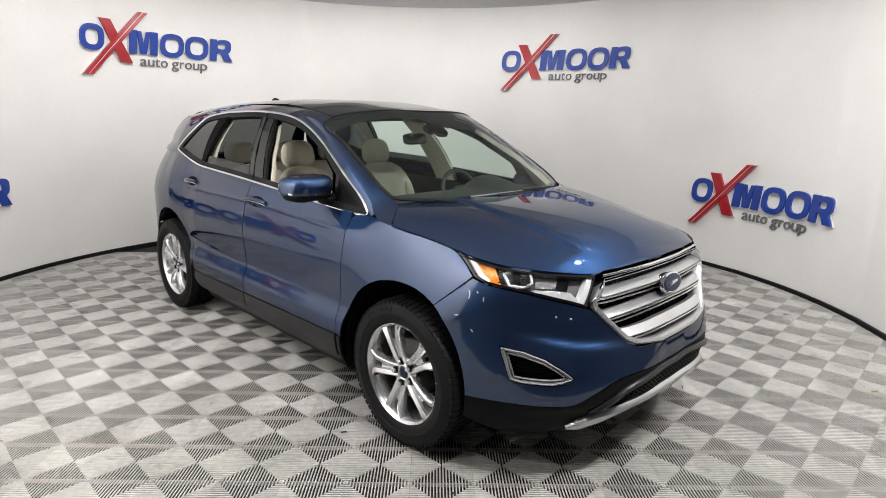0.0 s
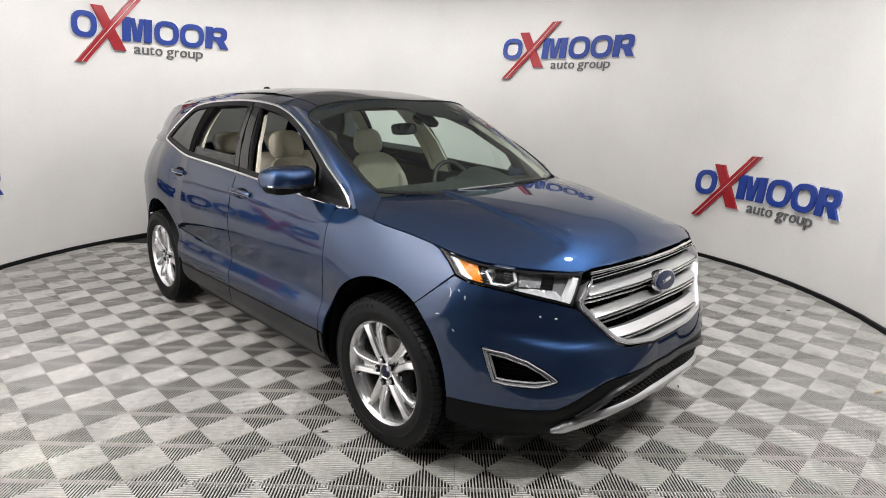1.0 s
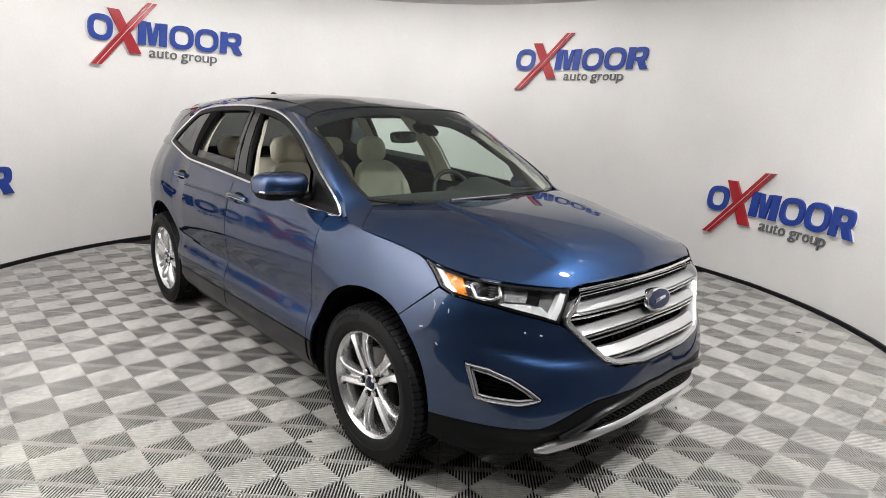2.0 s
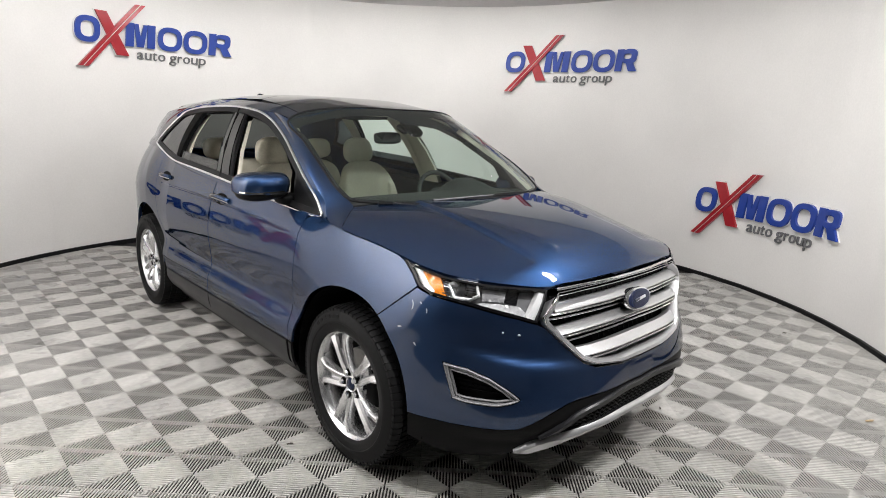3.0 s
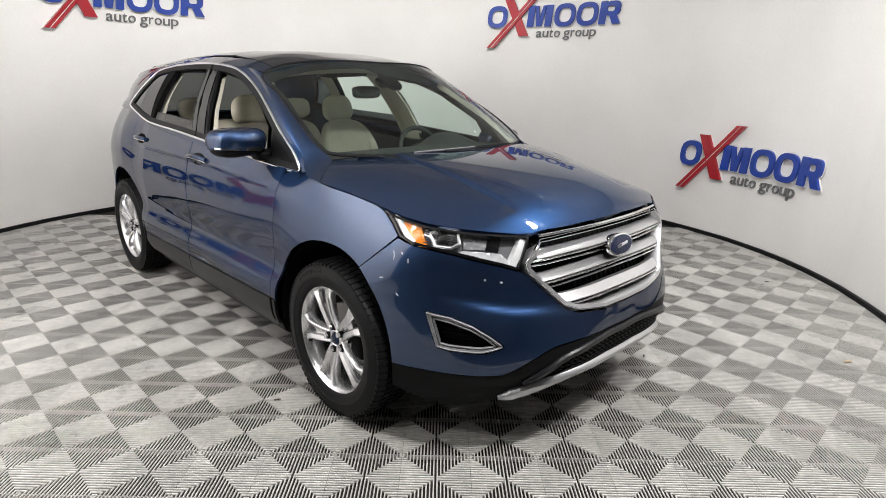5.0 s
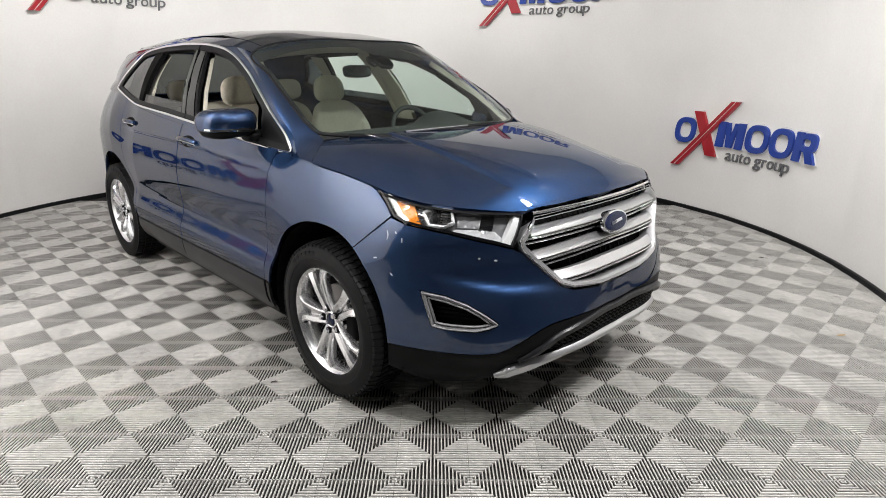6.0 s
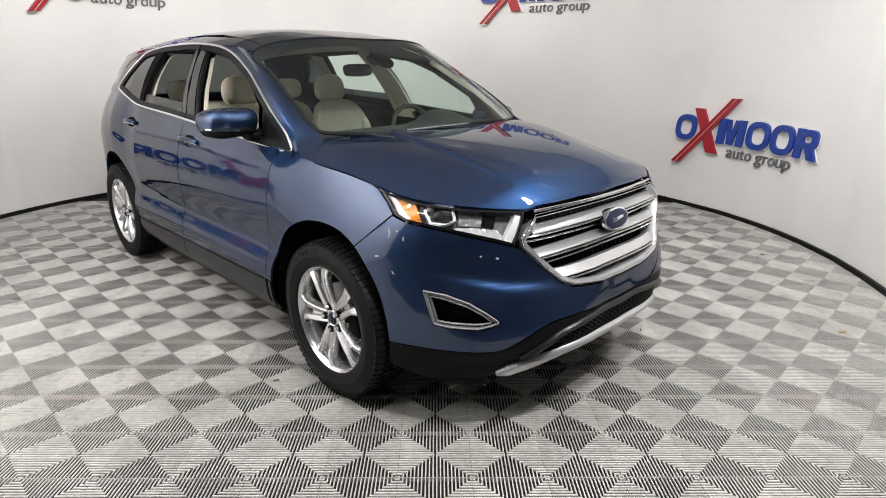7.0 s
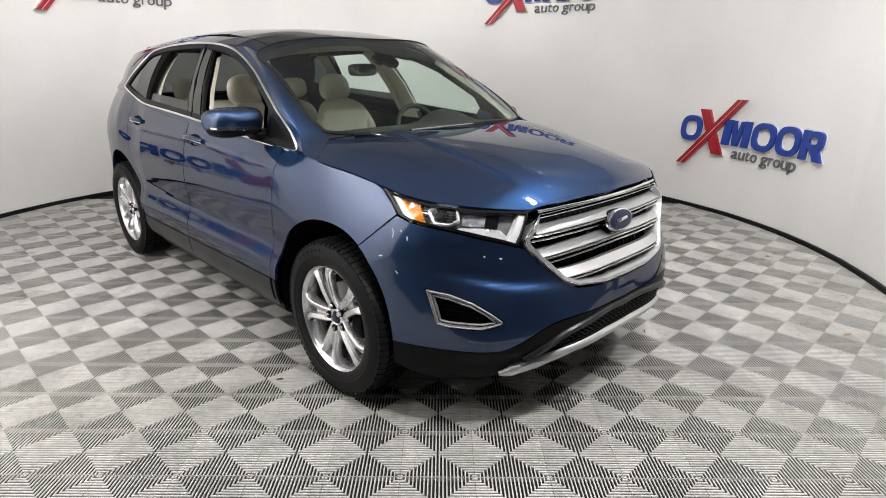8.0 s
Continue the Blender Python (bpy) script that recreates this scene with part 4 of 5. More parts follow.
# wipers
for y0, y1, t0, t1, yp in ((-0.345, 0.43, -0.008, -0.004, 0.43), (-0.62, -0.36, 0.004, -0.040, -0.36)):
    n = 16
    line = [(y0 + (y1 - y0) * k / (n - 1), t0 + (t1 - t0) * k / (n - 1)) for k in range(n)]
    wp = chart_bar("wiper", line, screen, [(-0.012, 0), (0.012, 0), (0.013, 0.012), (0.005, 0.024), (-0.008, 0.022)], M_PLASTIC, car, "black windscreen wiper with a glossy arm", lift=0.006, out_from=SCREEN_IN)
    line = [(y0 + 0.25 * (y1 - y0) + (yp - y0 - 0.25 * (y1 - y0)) * k / 9, t0 - 0.01 + (t1 - 0.03 - t0) * k / 9) for k in range(10)]
    # grey strip along half the blade, its highlight made as a shape
    if y0 > -0.5:
        chart_bar("wiper_spine", [(y0 + (y1 - y0) * k / 15, t0 + (t1 - t0) * k / 15) for k in range(0, 9)], screen, round_profile(0.008, 0.006), M_EDGE, wp, "grey strip standing in for the highlight on the blade", lift=0.026, out_from=SCREEN_IN)
    chart_bar("wiper_arm", line, screen, round_profile(0.020, 0.012), M_GLOSS, wp, "glossy wiper arm", lift=0.022, out_from=SCREEN_IN)

# tail: gate, glass, spoiler, rear bumper
gate = [(s, z) for s, z in ((5.05, 0.62), (5.3, 0.60), (S_END - 0.002, 0.60), (S_END - 0.002, 1.19), (5.6, 1.19), (5.25, 1.19), (5.05, 1.12))]
for flip in (1.0, -1.0):
    patch("tailgate_half", gate, wrap, M_PAINT, car, "blue tailgate skin", step=0.05, flip=flip)
    patch("rear_bumper", [(4.95, 0.32), (5.4, 0.28), (S_END - 0.002, 0.28), (S_END - 0.002, 0.59), (5.3, 0.59), (5.0, 0.61), (s_at_x(-2.02), 0.47)], wrap, M_PLASTIC, car, "black and blue rear bumper", step=0.05, flip=flip)


def back_glass(y, t):
    q = np.abs(y)
    x0, z0 = -2.19 + 0.22 * (q / 0.7) ** 2.5, 1.20 + 0 * q
    x1 = -1.80 + 0.10 * (q / 0.6) ** 2
    z1 = roof(x1, np.minimum(q * 0.82, 0.6)) - 0.01
    return np.stack([x0 + (x1 - x0) * t, y * (1 - 0.18 * t - 0.12 * np.sin(math.pi * np.clip(t, 0, 1) ** 0.6)), z0 + (z1 - z0) * t], -1)


patch("rear_window", [(-0.62, 0.04), (-0.60, 0.9), (0.60, 0.9), (0.62, 0.04)], back_glass, M_BACKGLASS, car, "dark privacy glass rear window", step=0.08, gap=0, flange=0)
patch("tailgate_frame", [(-0.74, -0.03), (-0.68, 1.0), (0.68, 1.0), (0.74, -0.03)], back_glass, M_PAINT, car, step=0.06, gap=0, holes=[np.array([(-0.61, 0.05), (-0.59, 0.89), (0.59, 0.89), (0.61, 0.05)])], lift=0.002)
bm = bmesh.new()
rows = []
for x, up, dn in ((-1.62, 0.006, 0.0), (-1.75, 0.020, -0.004), (-1.90, 0.026, -0.012), (-1.99, 0.018, -0.016)):
    rows.append(([bm.verts.new((x + 0.10 * (abs(y) / 0.6) ** 3, y, float(roof(max(x, -1.9), min(abs(y), 0.6))) + up)) for y in np.linspace(-0.53, 0.53, 21)],
                 [bm.verts.new((x + 0.10 * (abs(y) / 0.6) ** 3, y, float(roof(max(x, -1.9), min(abs(y), 0.6))) + dn)) for y in np.linspace(-0.53, 0.53, 21)]))
for a, b in zip(rows, rows[1:]):
    for k in range(20):
        bm.faces.new((a[0][k], a[0][k + 1], b[0][k + 1], b[0][k]))
        bm.faces.new((a[1][k], b[1][k], b[1][k + 1], a[1][k + 1]))
    for k in (0, 20):
        bm.faces.new((a[0][k], b[0][k], b[1][k], a[1][k]))
for r in (rows[0], rows[-1]):
    for k in range(20):
        bm.faces.new((r[0][k], r[1][k], r[1][k + 1], r[0][k + 1]))
sharp(part("spoiler", bm, M_PAINT, car, "blue roof spoiler"), 40)
blob("antenna", (-1.31, 0.0, 1.690), (0.075, 0.018, 0.042), M_PLASTIC, car, 2.2, label="small black shark-fin antenna", n=12, taper=lambda x, y, z: (x - 0.5 * max(z, 0), y * (1 - 19 * max(z, 0)), z))


# ---- nose: grille, lamps, emblem ----
def at_pose(fn, u, v, lift=0.0, flip=1.0):
    """A place on a chart: x along the first number, y up the panel, z outwards."""
    p, n = at_chart(fn, np.array([u]), np.array([v]), flip)
    q, _ = at_chart(fn, np.array([u + 0.02]), np.array([v]), flip)
    z = Vector(n[0])
    x = (Vector(q[0] - p[0])).normalized()
    y = z.cross(x).normalized()
    if y.z < 0:
        x, y = -x, -y
    x = y.cross(z)
    m = Matrix((x, y, z)).transposed().to_4x4()
    m.translation = Vector(p[0] + n[0] * lift)
    return m


def both_sides(line):
    """A half outline in (s, z) from the middle outwards and back, closed over both sides."""
    return list(line) + [(-s, z) for s, z in line[::-1] if abs(s) > 1e-6]


g_half = GRILLE
g_loop = [(s, z) for s, z in g_half] + [(-s, z) for s, z in g_half[::-1][1:-1]]
g_path = dense(np.array(g_loop), 0.03)
grille = patch("grille_back", g_loop, wrap, M_DARK, car, "dark mesh behind the grille bars", step=0.06, gap=0, lift=-0.075, flange=0)
g_in = shrink(g_path, 0.012)
chart_bar("grille_frame", g_in, wrap, [(-0.016, -0.06), (-0.016, 0.006), (-0.010, 0.014), (0.002, 0.012), (0.012, -0.004), (0.014, -0.06)], M_SATIN, grille, "satin silver grille surround", closed=True, widths=[float(np.interp(z, [0.895, 0.930], [1.0, 0.12])) for s, z in g_in])
chart_bar("grille_edge", shrink(g_path, 0.002), wrap, round_profile(0.010, 0.010), M_CHROME, grille, "chrome outer edge of the grille", closed=True, lift=0.004, widths=[float(np.interp(z, [0.915, 0.935], [1.0, 0.35])) for s, z in shrink(g_path, 0.002)])


def g_reach(z):
    return float(np.interp(z, [0.645, 0.672, 0.747, 0.822, 0.856, 0.942], [0.335, 0.400, 0.482, 0.562, 0.573, 0.502])) - 0.016


for zt, zb, rise in ((0.905, 0.868, 0.008), (0.808, 0.775, 0.020), (0.726, 0.681, 0.0)):
    zm, h = (zt + zb) / 2, zt - zb
    r = (g_reach(zt) + g_reach(zb)) / 2 - 0.004
    bow = lambda s, r: rise * (1 - (s / r) ** 2)
    line = [(s, zm + bow(s, r)) for s in np.linspace(-r, r, 41)]
    chart_bar("grille_bar", line, wrap, [(-h / 2, -0.030), (-h / 2 + 0.004, -0.018), (h / 2 - 0.004, 0.004), (h / 2, 0.002), (h / 2, -0.03), (0.0, -0.05), (-h / 2, -0.045)], M_SATIN, grille, "wide satin silver grille bar", widths=[1 + 12 * rise * (1 - (s / r) ** 2) for s in np.linspace(-r, r, 41)])
    rb = g_reach(zb - 0.01)
    chart_bar("chrome_strip", [(s, zb - 0.006 + 0.75 * bow(s, rb)) for s in np.linspace(-rb, rb, 41)], wrap, round_profile(0.009, 0.009), M_CHROME, grille, "thin chrome strip", lift=-0.002)
    if zb > 0.7:
        rb = g_reach(zb - 0.024)
        chart_bar("chrome_strip", [(s, zb - 0.024 + 0.75 * bow(s, rb)) for s in np.linspace(-rb, rb, 41)], wrap, round_profile(0.009, 0.009), M_CHROME, grille, "thin chrome strip", lift=-0.012)
chart_bar("hood_trim", [(s, 0.9535) for s in np.linspace(-0.51, 0.51, 41)], wrap, round_profile(0.013, 0.008), M_CHROME, grille, "chrome strip under the hood's edge", lift=0.001)
for s in np.linspace(-0.50, 0.50, 26):
    P, N = at_chart(wrap, np.full(8, s), np.linspace(0.64 if abs(s) < 0.3 else 0.75, 0.94, 8))
    sweep("grille_rib", P - N * 0.062, N, [(-0.003, 0), (0.003, 0), (0.003, 0.006), (-0.003, 0.006)], M_PLASTIC, grille)

em = at_pose(wrap, 0.0, 0.852, 0.014)


def oval_bm(a, b, h, n=48, dome=0.35):
    bm = bmesh.new()
    rings = []
    for r, z in ((1.0, 0), (1.0, h * 0.5), (0.96, h * 0.85), (0.86, h), (0.5, h * (1 + dome * 0.2)), (0.02, h * (1 + dome * 0.25))):
        rings.append([bm.verts.new((a * r * math.cos(2 * math.pi * k / n), b * r * math.sin(2 * math.pi * k / n), z)) for k in range(n)])
    for u, v in zip(rings, rings[1:]):
        for k in range(n):
            bm.faces.new((u[k], u[(k + 1) % n], v[(k + 1) % n], v[k]))
    bm.faces.new(rings[-1])
    return bm


emblem = sharp(part("emblem", oval_bm(0.102, 0.050, 0.017), M_CHROME, car, "oval blue emblem with a chrome rim", pose_at=em), 30)
sharp(part("emblem_field", oval_bm(0.091, 0.042, 0.006), M_CAP, emblem, "dark blue oval field", pose_at=pose(0, 0, 0.0135)), 30)
sharp(part("emblem_bar", box_bm(-0.045, 0.045, -0.007, 0.007, 0, 0.004, 0.003, 2), M_CHROME, emblem, "plain bright bar", pose_at=pose(0, 0, 0.0195, 0, 0, 6)), 30)
blob("emblem_backing", tuple(em.translation + Vector((-0.03, 0, 0))), (0.03, 0.085, 0.040), M_GLOSS, car, 2.4, label="black sensor block behind the emblem")

for flip in (1.0, -1.0):
    kw = dict(flip=flip)
    lamp_poly = np.array(LAMP)
    lamp = patch("headlight", lamp_poly, wrap, M_HOUSING, car, "clear headlight with amber indicator and chrome projector", step=0.03, gap=0.004, lift=-0.042, flange=-0.040, **kw)
    chart_bar("lamp_rim", shrink(dense(lamp_poly, 0.03), 0.006), wrap, [(-0.006, -0.03), (0.006, -0.03), (0.004, 0.000), (-0.006, 0.002)], M_GLOSS, lamp, "gloss black lamp edge", closed=True, lift=-0.001, **kw)
    amber = [(1.142, 1.004), (1.035, 0.990), (0.984, 0.909), (1.030, 0.912), (1.075, 0.944)]
    patch("indicator", amber, wrap, M_AMBER, lamp, "amber indicator", step=0.012, gap=0.0, lift=-0.012, flange=0.02, shape=lambda s, z: 0.003 * np.sin(s * 420) * np.cos(z * 420), **kw)
    chart_bar("light_guide", [(1.176, 1.008), (1.150, 0.992), (1.120, 0.970), (1.090, 0.944), (1.050, 0.921)], wrap, round_profile(0.026, 0.012), M_WHITE, lamp, "bright curved light guide", lift=-0.014, **kw)
    for k in range(6):
        chart_bar("reflector_fin", [(1.010, 0.976 - k * 0.009), (0.968, 0.972 - k * 0.009)], wrap, [(-0.002, -0.02), (0.002, -0.02), (0.002, 0.01), (-0.002, 0.01)], M_CHROME, lamp, lift=-0.022, **kw)
    pj = at_pose(wrap, 0.935, 0.948, -0.026, flip)
    hexa = [(0.985, 0.966), (0.949, 0.984), (0.867, 0.981), (0.855, 0.937), (0.892, 0.918), (0.954, 0.920)]
    chart_bar("projector_bezel", dense(hexa, 0.02), wrap, [(-0.006, -0.03), (0.006, -0.03), (0.006, 0.002), (0.0, 0.007), (-0.006, 0.002)], M_LAMPIN, lamp, "six-sided chrome projector bezel", closed=True, lift=-0.014, **kw)
    bz = blob("projector", (0, 0, 0), (0.026, 0.026, 0.020), M_GLOSS, lamp, 2.0, label="dark projector lens", n=14)
    bz.matrix_basis = pj @ pose(0.006, 0, 0.0)
    part("projector_bowl", box_bm(-0.045, 0.045, -0.033, 0.033, -0.006, 0, 0.003, 1), M_LAMPIN, lamp, "silver reflector bowl", pose_at=pj @ pose(0, 0, -0.012))
    for k in range(6):
        chart_bar("louvre", [(0.908, 0.974 - k * 0.009), (0.866, 0.972 - k * 0.009)], wrap, [(-0.0022, -0.02), (0.0022, -0.02), (0.0022, 0.012), (-0.0022, 0.012)], M_CHROME, lamp, lift=-0.020, **kw)
    patch("inner_reflector", [(0.845, 0.968), (0.735, 0.962), (0.745, 0.915), (0.84, 0.918)], wrap, M_SMOKE, lamp, "dim silver reflector", step=0.010, gap=0, lift=-0.032, flange=0.01, shape=lambda s, z: 0.004 * np.sin(s * 300) * np.sin(z * 350), **kw)
    patch("dark_divider", [(0.735, 0.966), (0.675, 0.962), (0.690, 0.902), (0.745, 0.912)], wrap, M_GLOSS, lamp, "gloss black divider", step=0.03, gap=0, lift=-0.030, flange=0.01, **kw)
    patch("lower_reflector", [(0.877, 0.899), (0.789, 0.878), (0.660, 0.857), (0.649, 0.870), (0.680, 0.898), (0.76, 0.908), (0.841, 0.910)], wrap, M_LAMPIN, lamp, "faceted silver reflector", step=0.008, gap=0, lift=-0.020, flange=0.01, shape=lambda s, z: 0.003 * np.sin(s * 260) * np.sin(z * 300), **kw)
    chart_bar("inner_strip", [(0.574, 0.956), (0.592, 0.925), (0.616, 0.885), (0.634, 0.850)], wrap, [(-0.020, -0.02), (0.020, -0.02), (0.016, 0.004), (-0.016, 0.008)], M_WHITE, lamp, "pale upright light guide", lift=-0.014, **kw)
    chart_bar("lower_strip", [(0.640, 0.851), (0.70, 0.867), (0.80, 0.890), (0.90, 0.905), (0.98, 0.918)], wrap, round_profile(0.008, 0.008), M_CHROME, lamp, "thin chrome lower strip", lift=-0.012, **kw)
    lens = patch("lens", lamp_poly, wrap, M_LENS, lamp, "clear lens", step=0.03, gap=0.006, lift=-0.002, flange=0, **kw)
    lens.visible_shadow = False
    # fog lamp pocket
    fog = patch("fog_bezel", np.array(FOG), wrap, M_SMOKE, car, "silver framed fog lamp pocket with a black insert", holes=[shrink(np.array(FOG_IN), -0.004)], step=0.012, gap=0.003, lift=0.002, flange=0.012, **kw)
    chart_bar("bezel_edge", dense(shrink(np.array(FOG), 0.006), 0.02), wrap, round_profile(0.008, 0.006), M_EDGE, fog, "dull chrome edge", closed=True, lift=0.002, **kw)
    chart_bar("bezel_inner", dense(np.array(FOG_IN), 0.02), wrap, round_profile(0.008, 0.006), M_EDGE, fog, "dull chrome inner edge", closed=True, lift=-0.002, **kw)
    patch("fog_insert", FOG, wrap, M_PLASTIC, fog, "black insert", step=0.02, gap=0.008, lift=-0.045, flange=-0.04, **kw)
    for k in range(4):
        z = 0.552 + 0.02 * k
        chart_bar("insert_rib", [(0.915 + 0.006 * k, z), (0.745 + 0.035 * k, z)], wrap, [(-0.003, 0), (0.003, 0), (0.003, 0.012), (-0.003, 0.012)], M_PLASTIC, fog, lift=-0.044, **kw)

# ---- door mirrors ----
for flip in (1.0, -1.0):
    c = (0.745, -0.978, 1.200) if flip > 0 else (0.800, 0.945, 1.130)
    rot = (0, 0, 8 * flip)
    mir = blob("door_mirror", c, (0.080, 0.142, 0.090), M_PAINT, car, 3.6, rot, "blue door mirror with a black foot and bright repeater", taper=lambda x, y, z: (x * (1 + 0.2 * (z > 0)) - 0.25 * y * y / 0.135, y, z if z > 0 else z * 0.25))
    blob("mirror_base", (0, 0, -0.002), (0.082, 0.132, 0.046), M_PLASTIC, mir, 3.2, label="black lower shell", taper=lambda x, y, z: (x - 0.25 * y * y / 0.135, y, (z if z < 0 else z * 0.1) * (1 - 0.25 * y * flip / 0.14)))
    yy = np.linspace(-0.128, 0.140, 24)
    fx_ = lambda y: 0.081 * (1 - (abs(y) / 0.1421) ** 3.6) ** (1 / 3.6) - 0.25 * y * y / 0.135
    ln = [(fx_(y) + 0.002, -flip * y, -0.012 + 0.010 * (y / 0.14)) for y in yy]
    nn = []
    for y in yy:
        d = (fx_(min(y + 0.004, 0.142)) - fx_(max(y - 0.004, -0.142))) / 0.008
        nn.append(tuple(Vector((1, flip * d, 0)).normalized()))
    sweep("repeater", ln, nn, [(-0.005, -0.012), (0.005, -0.012), (0.0045, 0.004), (-0.0045, 0.005)], M_CHROME, mir, "bright repeater strip")
    blob("mirror_foot", (0.015, 0.125 * flip, -0.050), (0.055, 0.065, 0.032), M_PLASTIC, mir, 2.6, label="black mirror foot")
    blob("mirror_glass", (-0.075, 0, 0.018), (0.006, 0.110, 0.062), M_CHROME, mir, 4, label="mirror glass")

# ---- wheels ----


def build_wheel():
    hub = part("wheel", lathe_bm([(0.235, -0.11), (0.244, -0.108), (0.228, -0.02), (0.226, 0.05), (0.236, 0.088), (0.244, 0.100), (0.2535, 0.108), (0.2555, 0.104), (0.250, 0.096)], 96), M_ALLOY, car, "alloy wheel with five split spokes, black tyre")
    sharp(hub, 40)
    tyre = part("tyre", lathe_bm([(0.246, -0.10), (0.262, -0.114), (0.30, -0.1215), (0.335, -0.118), (0.358, -0.108), (0.368, -0.090), (0.3685, -0.06), (0.3685, 0.06), (0.368, 0.088), (0.360, 0.106), (0.338, 0.1175), (0.318, 0.1205), (0.314, 0.1225), (0.300, 0.1225), (0.297, 0.120), (0.272, 0.116), (0.260, 0.111), (0.2545, 0.105), (0.248, 0.098)], 128), M_TYRE, hub, "black tyre with blocky tread")
    sharp(tyre, 30)
    # tread blocks
    verts, faces = [], []

    def block(a0, a1, d0, d1, r0, r1, skew):
        b = len(verts)
        for r in (r0, r1):
            for a, d in ((a0, d0), (a1, d0), (a1 + skew, d1), (a0 + skew, d1)):
                rr = r - (0.012 * ((abs(d) - 0.085) / 0.03) if abs(d) > 0.085 else 0)
                verts.append((rr * math.cos(a), -d, rr * math.sin(a)))
        faces.extend([(b + 4, b + 5, b + 6, b + 7)] + [(b + k, b + (k + 1) % 4, b + 4 + (k + 1) % 4, b + 4 + k) for k in range(4)])

    for k in range(72):
        a = 2 * math.pi * k / 72
        w = 2 * math.pi / 72
        for d0, d1, off, sk in ((-0.112, -0.070, 0.0, 0.012), (-0.064, -0.024, 0.4, -0.02), (-0.018, 0.018, 0.1, 0.02), (0.024, 0.064, 0.6, -0.02), (0.070, 0.112, 0.2, 0.012)):
            block(a + off * w, a + (off + 0.76) * w, d0, d1, 0.360, 0.3745, sk)
    tread = mesh_of("tread", verts, faces, M_TYRE)
    t = new("tread", tread)
    t.parent = hub
    tagged(t, "tread blocks of the tyre", kind="stuff")
    # sidewall marks: plain raised bars in place of lettering
    bm = bmesh.new()
    for k in range(6):
        a = radians(100 + k * 6.5)
        m = Matrix.Rotation(-a, 4, "Y") @ Matrix.Translation((0.327, -0.1195, 0))
        bmesh.ops.create_cube(bm, size=1, matrix=m @ Matrix.Diagonal((0.018, 0.003, 0.022, 1)))
    part("sidewall_mark", bm, M_TYRE, hub, "plain raised marks on the tyre wall")
    # spokes: two ribs and a sunk web each
    ax = np.array([0, -1.0, 0])
    for k in range(5):
        th = radians(39 + 72 * k)
        e, f = np.array([math.cos(th), 0, math.sin(th)]), np.array([-math.sin(th), 0, math.cos(th)])
        rs = np.linspace(0.045, 0.244, 20)
        off = ease(rs, [(0.045, 0.0155), (0.09, 0.0205), (0.15, 0.0275), (0.19, 0.033), (0.215, 0.041), (0.244, 0.052)])
        dep = ease(rs, [(0.045, 0.082), (0.09, 0.094), (0.19, 0.103), (0.225, 0.101), (0.244, 0.094)])
        wd = ease(rs, [(0.045, 0.95), (0.10, 0.88), (0.19, 0.94), (0.244, 1.40)])
        for sg in (-1, 1):
            P = [e * r + f * sg * o + ax * d for r, o, d in zip(rs, off, dep)]
            prof = [(-0.0190, -0.045), (0.0215, -0.045), (0.021, -0.012), (0.0165, -0.002), (0.010, 0.0012), (0.000, -0.0018), (-0.011, -0.006), (-0.0180, -0.018)]
            sweep("spoke", P, [ax] * len(P), [(b * sg, o) for b, o in prof][::sg], M_ALLOY, hub, "polished spoke rib", widths=wd, smooth=28)
        inner = rs[rs < 0.172]
        P = [e * r + ax * (np.interp(r, rs, dep) - 0.024) for r in inner]
        sweep("spoke_web", P, [ax] * len(P), [(-0.016, -0.012), (0.016, -0.012), (0.015, 0.0), (-0.015, 0.0)], M_ALLOY, hub, "sunk web of the spoke", widths=np.interp(inner, [0.045, 0.15, 0.21], [0.8, 1.2, 1.9]))
        # wheel nut between spokes
        tn = th
        bm = bmesh.new()
        bmesh.ops.create_cone(bm, cap_ends=True, segments=6, radius1=0.0140, radius2=0.0122, depth=0.024, matrix=pose(0.057 * math.cos(tn), -0.090, 0.057 * math.sin(tn), 90))
        part("wheel_nut", bm, M_ALLOY, hub, "chrome wheel nut")
        # dark collar round the nut, its colour standing for the recess's shade
        bm = bmesh.new()
        bmesh.ops.create_cone(bm, cap_ends=True, segments=20, radius1=0.0165, radius2=0.0155, depth=0.030, matrix=pose(0.057 * math.cos(tn), -0.0745, 0.057 * math.sin(tn), 90))
        part("nut_seat", bm, M_DARK, hub)
    sharp(part("hub_disc", lathe_bm([(0.0, 0.079), (0.030, 0.079), (0.036, 0.084), (0.060, 0.076), (0.076, 0.066), (0.080, 0.03)], 48), M_ALLOY, hub), 30)
    sharp(part("hub_cap", lathe_bm([(0.0, 0.0895), (0.018, 0.089), (0.027, 0.086), (0.0295, 0.080)], 36), M_CAP, hub, "small dark hub cap"), 30)
    sharp(part("brake_disc", lathe_bm([(0.07, 0.022), (0.155, 0.022), (0.158, 0.018), (0.158, -0.005), (0.07, -0.005)], 64), M_DISC, hub, "grey brake disc"), 30)
    blob("brake_caliper", (0.135, -0.025, 0.02), (0.042, 0.045, 0.085), M_DARK, hub, 4, label="dark brake caliper")
    part("wheel_back", lathe_bm([(0.0, -0.02), (0.232, -0.02)], 48), M_DARK, hub)
    blob("valve", (-0.205, -0.088, -0.075), (0.006, 0.014, 0.006), M_BLACK, hub, 2, label="valve stem", n=8)
    return hub


